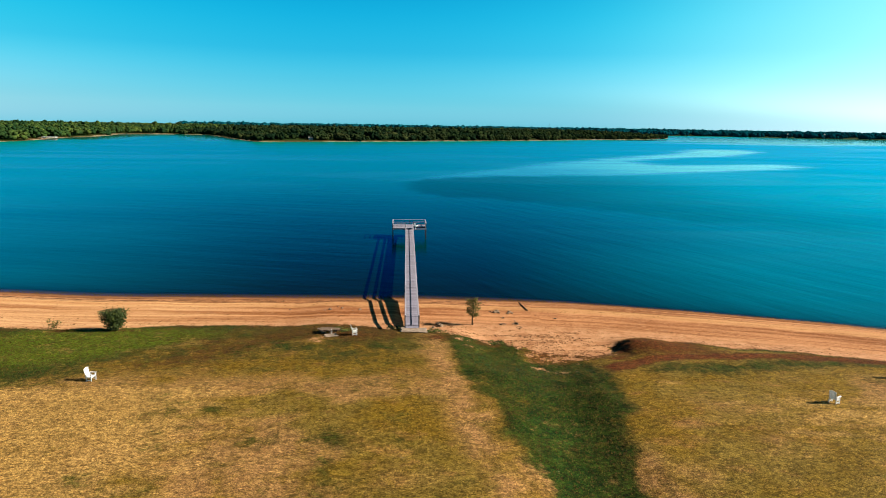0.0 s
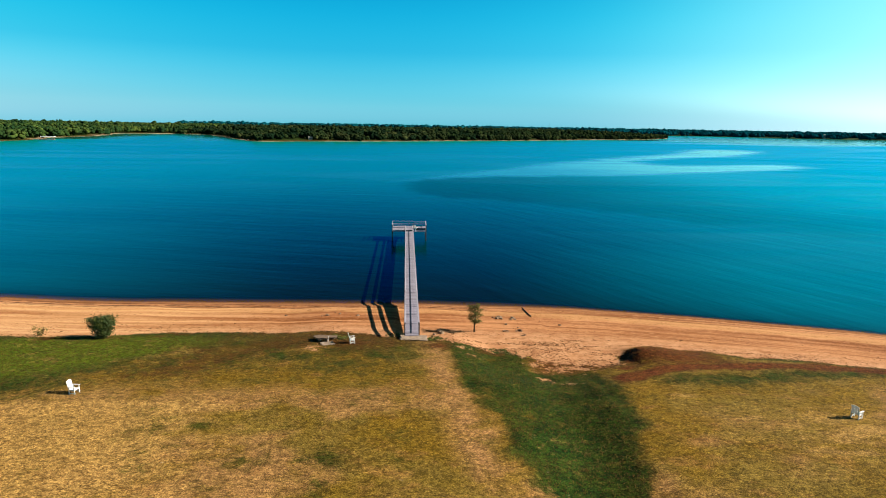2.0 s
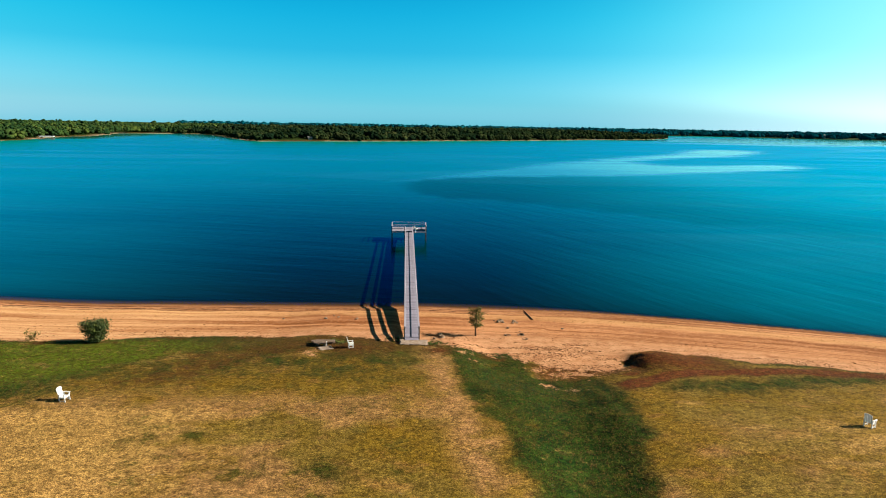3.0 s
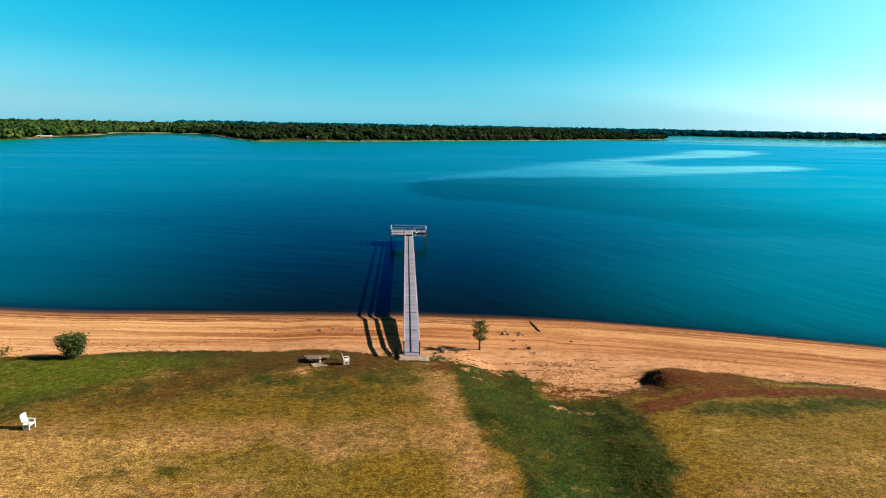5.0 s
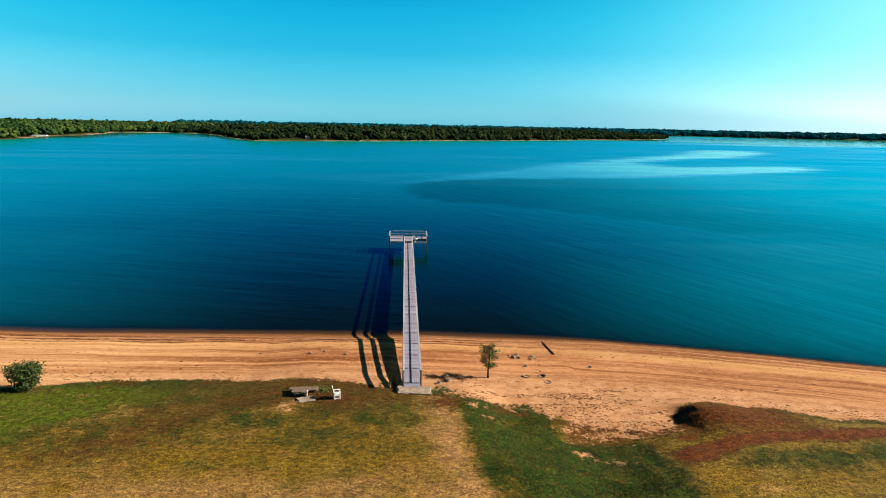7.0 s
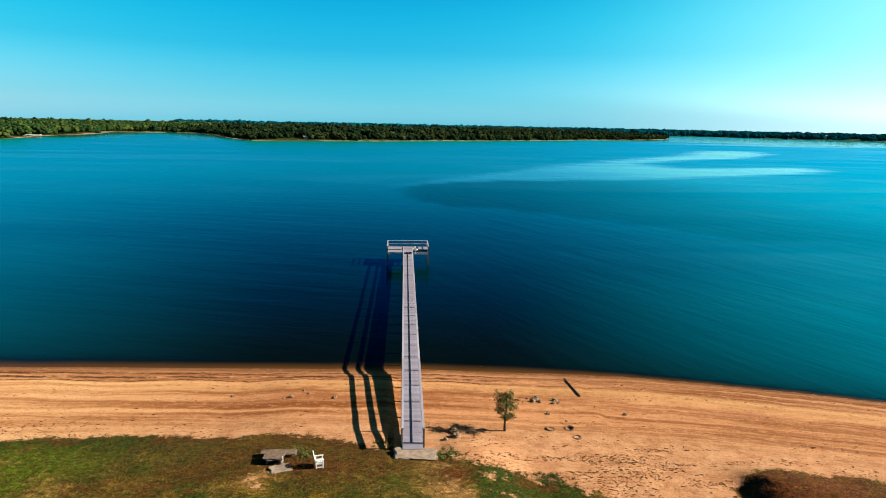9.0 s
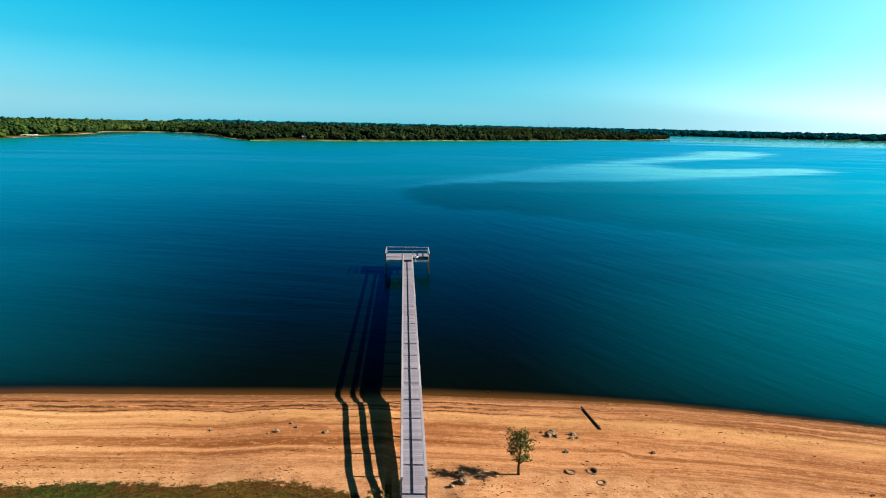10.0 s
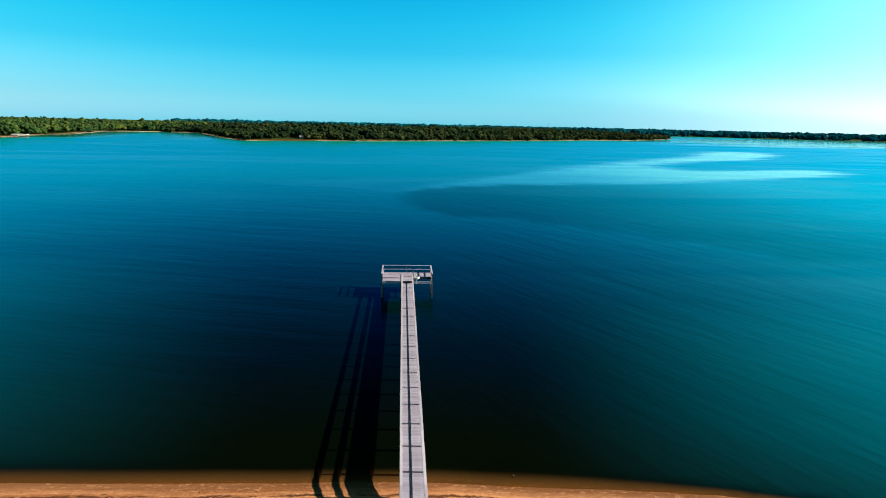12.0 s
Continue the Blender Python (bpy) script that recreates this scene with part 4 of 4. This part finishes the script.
    put("platform_rail", (0, BACK_Y + 0.02, zt), (wide + 0.24, 0.15, 0.04), M_RAIL, bevel=0.005)
    put("platform_middle_rail", (0, BACK_Y - 0.04, top + 0.36), (wide, 0.04, 0.09), M_RAIL)
    for sx in (-1, 1):
        put("platform_rail", (sx * (wide / 2 + 0.045), yc - 0.03, zt), (0.15, depth - 0.07, 0.04), M_RAIL, bevel=0.005)
        put("platform_middle_rail", (sx * (wide / 2 - 0.03), yc, top + 0.36), (0.04, depth - 0.15, 0.09), M_RAIL)
    put("platform_rail", (-wide / 4 - 0.30, HEAD_Y - 0.02, zt), (wide / 2 - 0.62, 0.14, 0.04), M_RAIL, bevel=0.005)
    put("platform_middle_rail", (-wide / 4 - 0.30, HEAD_Y + 0.03, top + 0.36), (wide / 2 - 0.7, 0.04, 0.09), M_RAIL)
    # the open well at the front: a rail along its inner edge, beams round it
    put("platform_rail", (wide / 4 + 0.33, yc + 0.10, zt), (wide / 2 - 0.70, 0.10, 0.04), M_RAIL, bevel=0.005)
    put("well_beam", (0.70, (HEAD_Y + yc) / 2, top - 0.14), (0.05, depth / 2 - 0.1, 0.24), M_BEAM)
    put("well_post", (0.66, yc + 0.10, top + rail / 2), (0.09, 0.09, rail), M_POST)
    # boards, alike ones sharing their meshes
    rr = random.Random(3)
    board = [mesh_of("deck_board", box((0, 0, 0), (2 * HALF + 0.08, w, 0.038), bevel=0.0015), M_PLANK) for w in (0.188, 0.187, 0.185)]
    y = NEAR_Y + 0.1
    i = 0
    while y < HEAD_Y - 0.08:
        ob = new("deck_board", board[rr.randrange(3)])
        ob.parent = pier
        ob.matrix_basis = pose(rr.uniform(-0.012, 0.012), y - NEAR_Y, DECK_Z - 0.019 + rr.uniform(-0.002, 0.002), 0, 0, rr.uniform(-0.12, 0.12))
        y += 0.19
        i += 1
    pb = mesh_of("platform_board", box((0, 0, 0), (wide - 0.02, 0.182, 0.038), bevel=0.004), M_PLANK)
    short = mesh_of("platform_board", box((-wide / 4 + 0.33, 0, 0), (wide / 2 + 0.64, 0.182, 0.038), bevel=0.004), M_PLANK)
    y = HEAD_Y + 0.1
    while y < BACK_Y - 0.05:
        ob = new("platform_board", pb if y > yc + 0.15 else short)
        ob.parent = pier
        ob.matrix_basis = pose(rr.uniform(-0.01, 0.01), y - NEAR_Y, top - 0.019 + rr.uniform(-0.003, 0.003))
        y += 0.19
    return pier


build_pier()


def build_basin():
    """A white moulded basin on a bracket where the walkway meets the platform."""
    z = DECK_Z + 0.16
    ob = thing("wash_basin", "white plastic basin bracketed to the pier beside its end platform", "basin", (0.98, HEAD_Y - 0.12, z))
    bm = bmesh.new()
    n, prof = 20, [(1.0, 0.20), (1.0, 0.24), (0.92, 0.24), (0.82, 0.10), (0.5, 0.05), (0.0, 0.05)]
    outer = [(1.0, 0.20), (0.86, 0.05), (0.5, 0.0), (0.0, 0.0)]
    for run in (prof, outer):
        rings = [[bm.verts.new((math.cos(a) * 0.36 * q, math.sin(a) * 0.26 * q, h + 0.28)) for a in (2 * math.pi * i / n for i in range(n))] for q, h in run[:-1]]
        tip = bm.verts.new((0, 0, run[-1][1] + 0.28))
        for a, b in zip(rings, rings[1:]):
            for i in range(n):
                bm.faces.new((a[i], a[(i + 1) % n], b[(i + 1) % n], b[i]))
        for i in range(n):
            bm.faces.new((rings[-1][i], rings[-1][(i + 1) % n], tip))
    bmesh.ops.recalc_face_normals(bm, faces=bm.faces)
    part("bowl", bm, M_WHITE, ob)
    part("bracket", box((-0.2, 0.05, 0.22), (0.45, 0.06, 0.12), bevel=0.01), M_POST, ob, "weathered wooden bracket")
    part("splash_board", box((-0.12, 0.1, 0.62), (0.30, 0.03, 0.36), bevel=0.01), M_WHITE, ob)
    part("pedestal", box((0.0, 0.0, 0.05), (0.10, 0.10, 0.52), bevel=0.01), M_WHITE, ob)


build_basin()


# ---- things on the lawn and the beach ----
def build_chair():
    """A tall white slatted garden armchair, seen facing +x."""
    ob = thing("garden_chair", "white painted slatted wooden garden armchair standing on the lawn", "chair", (0, 0, 0), group="white chairs on the lawn")
    for y in (-0.28, 0.28):
        part("front_leg", box((0.24, y, 0.33), (0.075, 0.065, 0.66), bevel=0.006), M_WHITE, ob)
        part("rear_leg", box((-0.20, y, 0.34), (0.075, 0.065, 0.68), bevel=0.006), M_WHITE, ob)
        part("armrest", box((0.04, y * 1.06, 0.675), (0.58, 0.12, 0.035), bevel=0.006), M_WHITE, ob)
        part("side_rail", box((0.02, y, 0.40), (0.42, 0.04, 0.09)), M_WHITE, ob)
        part("stretcher", box((0.02, y, 0.14), (0.40, 0.04, 0.06)), M_WHITE, ob)
    seat = part("seat", box((0.22, 0, 0.40), (0.035, 0.50, 0.09)), M_WHITE, ob)
    back = part("backrest", box((-0.24, 0, 0.58), (0.04, 0.58, 0.07), Matrix.Rotation(radians(-13), 4, "Y")), M_WHITE, ob)
    for i in range(5):
        part("seat_slat", box((0.25 - 0.105 * i, 0, 0.455 - 0.012 * i), (0.09, 0.58, 0.025), bevel=0.004), M_WHITE, seat)
    tilt = Matrix.Rotation(radians(-13), 4, "Y")
    for i in range(5):
        h = 0.80 - 0.03 * abs(i - 2)
        part("back_slat", box((-0.30, (i - 2) * 0.112, 0.40 + h / 2), (0.028, 0.092, h), tilt, 0.004), M_WHITE, back)
    part("back_rail", box((-0.35, 0, 1.05), (0.04, 0.58, 0.07), tilt), M_WHITE, back)
    for o in ob.children_recursive:
        o.data.transform(Matrix.Scale(0.73, 4))
    return ob


chair = build_chair()
chair.matrix_basis = pose(-4.65, 46.6, height(-4.65, 46.6) - 0.02, 0, 0, 12)
for x, y, turn in ((-20.0, 36.3, -8), (25.2, 32.3, 24), (33.0, 36.9, 8)):
    copy_thing(chair, pose(x, y, height(x, y) - 0.02, 0, 0, turn))


def worn_slab(c, size, seed, turn=0.0, wear=0.03):
    """A concrete slab with chipped edges and corners out of true."""
    r = random.Random(seed)
    bm = box((0, 0, 0), size)
    bmesh.ops.subdivide_edges(bm, edges=bm.edges[:], cuts=3, use_grid_fill=True)
    for v in bm.verts:
        rim = max(abs(v.co.x) / size[0], abs(v.co.y) / size[1]) > 0.49
        v.co += Vector((r.uniform(-1, 1), r.uniform(-1, 1), r.uniform(-0.3, 0.3))) * wear * (1.0 if rim else 0.25)
    bm.transform(Matrix.Translation(c) @ Matrix.Rotation(turn, 4, "Z"))
    return bm


def build_bench():
    x, y = -6.95, 47.25
    z = height(x, y)
    ob = thing("stone_table", "low weathered concrete picnic table beside a bare patch", "table", (x, y, z), -3)
    part("tabletop", worn_slab((0, 0, 0.34), (0.98, 0.74, 0.09), 2), M_CONCRETE, ob)
    for i in (-0.30, 0.30):
        part("support", box((i, 0.02, 0.12), (0.16, 0.5, 0.36), bevel=0.02), M_CONCRETE, ob)
    part("bench_seat", worn_slab((0.05, 0.68, 0.13), (1.75, 0.44, 0.09), 5, 0.06, 0.05), M_CONCRETE, ob)
    for i in (-0.6, 0.65):
        part("seat_support", box((i, 0.68, 0.0), (0.2, 0.3, 0.2), bevel=0.02), M_CONCRETE, ob)
    fx, fy = -6.5, 46.45
    flag = thing("flagstone", "flat grey stone lying in bare earth by the table", "stone", (fx, fy, height(fx, fy)))
    part("slab", worn_slab((0, 0, 0.03), (0.98, 0.66, 0.09), 8, 0.35, 0.07), M_PAD, flag)
    px, py = -6.50, 46.93
    peg = thing("white_stake", "short white stake standing beside the concrete table", "stake", (px, py, height(px, py)))
    part("shaft", box((0, 0, 0.18), (0.06, 0.06, 0.52), bevel=0.008), M_WHITE, peg)


build_bench()


def stone_mesh(name, size, seed, flat=0.6, material=None):
    bm = bmesh.new()
    bmesh.ops.create_icosphere(bm, subdivisions=3, radius=1)
    off = Vector((seed * 7.3, seed * 3.1, seed))
    for v in bm.verts:
        n = noise.noise(v.co * 1.3 + off) * 0.5 + noise.noise(v.co * 3.5 + off) * 0.22
        v.co *= 1 + n
        v.co = Vector((v.co.x * size, v.co.y * size * 0.8, v.co.z * size * flat))
    return mesh_of(name, bm, material or M_STONE)


def rock(x, y, size, seed, flat=0.6, label="small pale rock lying on the sand", turn=0):
    ob = new("rock", stone_mesh("rock", size, seed, flat))
    ob.matrix_basis = pose(x, y, height(x, y) + size * flat * 0.35, 0, 0, turn)
    tagged(ob, label, "rock", "rocks on the beach")


def tyre(x, y, r, sunk, lean, turn):
    """An old tyre half buried in the sand."""
    ob = thing("old_tyre", "old worn tyre half buried in the sand", "tyre", (x, y, height(x, y) - sunk), turn, "old tyres on the beach")
    bm = bmesh.new()
    n, prof = 28, [(0.58, 0.06), (0.66, 0.095), (0.88, 0.105), (0.98, 0.085), (1.0, 0.0), (0.98, -0.085), (0.88, -0.105), (0.66, -0.095), (0.58, -0.06), (0.62, 0.0)]
    ring = []
    m = Matrix.Rotation(radians(lean), 4, "Y")
    for i in range(n):
        a = 2 * math.pi * i / n
        ring.append([bm.verts.new(m @ Vector((math.cos(a) * q * r, math.sin(a) * q * r, w * r * 3 + 0.1))) for q, w in prof])
    for i in range(n):
        for j in range(len(prof)):
            bm.faces.new((ring[i][j], ring[(i + 1) % n][j], ring[(i + 1) % n][(j + 1) % len(prof)], ring[i][(j + 1) % len(prof)]))
    bmesh.ops.recalc_face_normals(bm, faces=bm.faces)
    part("carcass", bm, M_RUBBER, ob)


def tapered_tree(name, label, category, at, seed, stems, tall, crown, leaves, leaf, mat_leaf, spread):
    """Stems with side limbs, and a crown of small separate leaves gathered on the twigs."""
    r = random.Random(seed)
    ob = thing(name, label, category, at)
    bm, tips = bmesh.new(), []
    for s in range(stems):
        a = 6.283 * s / stems + r.random()
        lean = Vector((math.cos(a), math.sin(a), 0)) * spread * (0.3 if stems == 1 else 1)
        p, rad = Vector((0, 0, -0.1)) + lean * (0.08 if stems == 1 else 0.012), 0.085 * tall / 2.4 * (1.0 if stems == 1 else 0.5)
        line = [p]
        for i in range(7):
            q = p + Vector((0, 0, tall / 7.6)) + lean * 0.15 + Vector((r.uniform(-1, 1), r.uniform(-1, 1), 0)) * 0.05
            add_limb(bm, p, q, rad, rad * 0.82)
            rad *= 0.82
            p = q
            line.append(p)
        low = 0.34 if stems == 1 else 0.10
        for _ in range(26 if stems == 1 else 16):
            u = r.uniform(low, 1.0)
            k = min(6, int(u * 7))
            p = line[k].lerp(line[k + 1], u * 7 - k)
            b = 6.283 * r.random()
            w = crown * r.uniform(0.5, 1.0) * (0.35 + 0.65 * math.sin(math.pi * min(1, (u - low) / (1 - low) * 0.86 + 0.10)))
            t = p + Vector((math.cos(b) * w, math.sin(b) * w, r.uniform(0.0, 0.55) * w + min(0.1, 0.2 * tall)))
            add_limb(bm, p, t, 0.016, 0.005, 5)
            tips += [p.lerp(t, k) for k in (0.45, 0.65, 0.85, 1.0)]
        tips.append(line[-1])
    part("trunk" if stems == 1 else "stems", bm, M_BARK, ob)
    bm = bmesh.new()
    for _ in range(leaves):
        c = Vector(r.choice(tips)) + Vector((r.gauss(0, 1), r.gauss(0, 1), r.gauss(0, 0.8))) * min(0.10 if stems == 1 else 0.15, 0.4 * tall)
        u = Vector((r.uniform(-1, 1), r.uniform(-1, 1), r.uniform(-1, 0.3))).normalized()
        w = u.cross(Vector((r.uniform(-1, 1), r.uniform(-1, 1), r.uniform(-1, 1)))).normalized()
        l, b = leaf * r.uniform(0.7, 1.4), leaf * r.uniform(0.28, 0.42)
        k = u.cross(w) * b * 0.35
        q = [bm.verts.new(c), bm.verts.new(c + u * l * 0.5 + w * b + k), bm.verts.new(c + u * l), bm.verts.new(c + u * l * 0.5 - w * b + k)]
        bm.faces.new((q[0], q[1], q[2]))
        bm.faces.new((q[0], q[2], q[3]))
    part("crown", bm, mat_leaf, ob)
    return ob


tapered_tree("small_tree", "slender young tree with a thin green crown on the sand", "tree", (5.45, 51.55, height(5.45, 51.55)), 4, 1, 2.60, 0.86, 1700, 0.10, M_LEAF, 0.5)
tapered_tree("round_bush", "dense dark green bush at the edge of the lawn", "bush", (-24.3, 48.7, height(-24.3, 48.7)), 31, 12, 1.80, 0.74, 4600, 0.13, M_BUSH, 0.52)
tapered_tree("sapling", "small thin green sapling at the edge of the sand", "sapling", (-29.3, 49.0, height(-29.3, 49.0)), 12, 2, 0.8, 0.18, 200, 0.10, M_LEAF, 0.3)
for x, y, s, sd in ((1.30, 47.75, 0.18, 21), (1.65, 47.55, 0.15, 22), (1.95, 47.8, 0.13, 27), (1.5, 47.25, 0.14, 28), (2.3, 47.5, 0.12, 29), (7.0, 46.0, 0.17, 23), (7.4, 45.8, 0.14, 24), (6.6, 46.2, 0.12, 30), (-5.75, 48.05, 0.30, 25), (-1.55, 49.1, 0.12, 26)):
    tapered_tree("weed_clump", "low bright green weed clump at the edge of the sand", "weed", (x, y, height(x, y)), sd, 6, s * 0.75, 0.24, 420, 0.07, M_WEED, 0.6)

# a plank-like log, tyres, rocks
log = thing("driftwood_plank", "dark waterlogged timber plank lying on the sand", "driftwood", (11.34, 58.3, height(11.34, 58.3)), -86)
bm = box((0, 0, 0.04), (3.3, 0.095, 0.09), Matrix.Rotation(radians(-2.6), 4, "Y"), 0.02)
part("timber", bm, M_DRIFT, log)
tyre(8.24, 51.75, 0.29, 0.13, 6, 20)
tyre(9.41, 51.75, 0.31, 0.11, -12, 20)
tyre(9.54, 50.65, 0.28, 0.15, 8, 140)
for i, (x, y, s) in enumerate(((8.32, 56.5, 0.24), (8.05, 56.15, 0.20), (8.5, 56.1, 0.15), (7.75, 56.6, 0.10), (9.55, 56.3, 0.20), (9.35, 55.85, 0.15), (9.75, 55.9, 0.12), (8.6, 54.2, 0.14), (13.5, 54.0, 0.13), (9.5, 53.1, 0.08), (2.36, 51.9, 0.26),
                               (2.5, 50.9, 0.30), (1.9, 50.6, 0.14), (-7.8, 56.7, 0.17), (-6.7, 57.25, 0.13), (-4.95, 56.55, 0.16), (-7.15, 57.8, 0.09), (-11.7, 57.3, 0.12), (-8.27, 56.5, 0.07), (-5.6, 56.2, 0.07))):
    rock(x, y - 0.3, s, i + 1, 0.62, "pale broken rock lying on the orange sand", 40 * i)

for x, y, size, sd in ((5.5, 63.0, 0.15, 41), (5.8, 63.1, 0.10, 42)):
    stone = new("rock", stone_mesh("rock", size, sd, 0.6, M_DRIFT))
    stone.matrix_basis = pose(x, y, height(x, y) + size * 0.2)
    tagged(stone, "dark wet stone lying in the shallow water's edge", "rock", "rocks on the beach")

# concrete pad at the shore end of the pier
pad = thing("concrete_pad", "worn pale concrete pad at the shore end of the pier", "pad", (0, 47.7, height(0, 47.7)))
bm = worn_slab((0.15, 0, DECK_Z - 0.12 - height(0, 47.7)), (2.1, 1.0, 0.16), 8, -0.08, 0.13)
part("slab", bm, M_PAD, pad)


# ---- small litter and grass ----
def scatter_blades():
    """Grass tufts: three leaning blades each."""
    r = np.random.RandomState(11)
    n = 170000
    y = 20 + 32 * r.rand(n) ** 0.9
    x = (r.rand(n) - 0.48) * (30 + 1.0 * y)
    z, s, d = terrain(x, y)
    sand, green, rust, bare, straw = masks(x, y, s, d)
    keep = (sand + 0.5 * (r.rand(n) - 0.5) < 0.5) & (r.rand(n) > 0.5 * bare)
    x, y, z = x[keep], y[keep], z[keep]
    n, k = len(x), 3
    a = r.rand(n, k) * 6.283
    tall = (0.010 + 0.022 * r.rand(n, k)) * (0.7 + 1.4 * green[keep] + 0.4 * rust[keep])[:, None]
    w, out = 0.011 + 0.014 * r.rand(n, k), 0.075 + 0.09 * r.rand(n, k)
    ca, sa = np.cos(a), np.sin(a)
    bx, by = x[:, None] + ca * 0.015, y[:, None] + sa * 0.015
    v = np.empty((n, k, 3, 3))
    v[:, :, 0] = np.stack([bx - sa * w, by + ca * w, np.repeat(z[:, None] - 0.01, k, 1)], 2)
    v[:, :, 1] = np.stack([bx + sa * w, by - ca * w, np.repeat(z[:, None] - 0.01, k, 1)], 2)
    v[:, :, 2] = np.stack([bx + ca * out, by + sa * out, z[:, None] + tall], 2)
    me = arrays_mesh("grass", v.reshape(-1, 3), np.arange(n * k * 3).reshape(-1, 3), M_BLADE)
    for name, val in (("sand", np.zeros(len(sand))), ("green", green), ("rust", rust), ("bare", bare), ("straw", straw), ("inland", s)):
        store(me, name, np.repeat(val[keep], 9))
    tagged(new("grass", me), "short dry and green grass tufts covering the lawn", "grass", kind="stuff")


def scatter_litter():
    """Dark scraps, twigs and pebbles strewn over the upper beach."""
    r = np.random.RandomState(21)
    n = 32000
    x = -40 + 82 * r.rand(n)
    s = np.where(r.rand(n) < 0.8, 9 + 6.5 * r.rand(n) ** 0.6, 1 + 12 * r.rand(n))
    y = np.interp(x, SHORE_X, SHORE_Y) - s
    hol = r.rand(n) < 0.34
    x, y = np.where(hol, 4 + 12 * r.rand(n), x), np.where(hol, 40 + 9 * r.rand(n), y)
    k = (sandiness(x, y) > -0.5) & (fbm(x * 0.3, y * 1.1, 4) + 0.20 * r.rand(n) > 0.125)
    x, y = x[k], y[k]
    z = terrain(x, y)[0]
    n = len(x)
    v0, f0 = lump_shape(1)
    size = (0.009 + 0.028 * r.rand(n, 1, 1) ** 4) * np.stack([1 + 4 * r.rand(n) ** 2, 0.6 + 0.5 * r.rand(n), 0.4 + 0.3 * r.rand(n)], 1)[:, None, :]
    v = v0[None] * (0.7 + 0.6 * r.rand(n, len(v0), 1)) * size
    a = 0.5 * r.randn(n, 1)
    v = np.stack([v[:, :, 0] * np.cos(a) - v[:, :, 1] * np.sin(a), v[:, :, 0] * np.sin(a) + v[:, :, 1] * np.cos(a), v[:, :, 2]], 2) + np.stack([x, y, z + 0.01], 1)[:, None]
    f = (f0[None] + (np.arange(n) * len(v0))[:, None, None]).reshape(-1, 3)
    tagged(new("beach_litter", arrays_mesh("beach_litter", v.reshape(-1, 3), f, M_LITTER)), "dark twigs, leaves and pebbles strewn on the sand", "litter", kind="stuff")


scatter_blades()
scatter_litter()


# ---- from plan units to metres ----
for me in bpy.data.meshes:
    me.transform(Matrix.Scale(UNIT, 4))
for ob in scene.objects:
    if ob.type in {"MESH", "EMPTY"}:
        ob.location *= UNIT
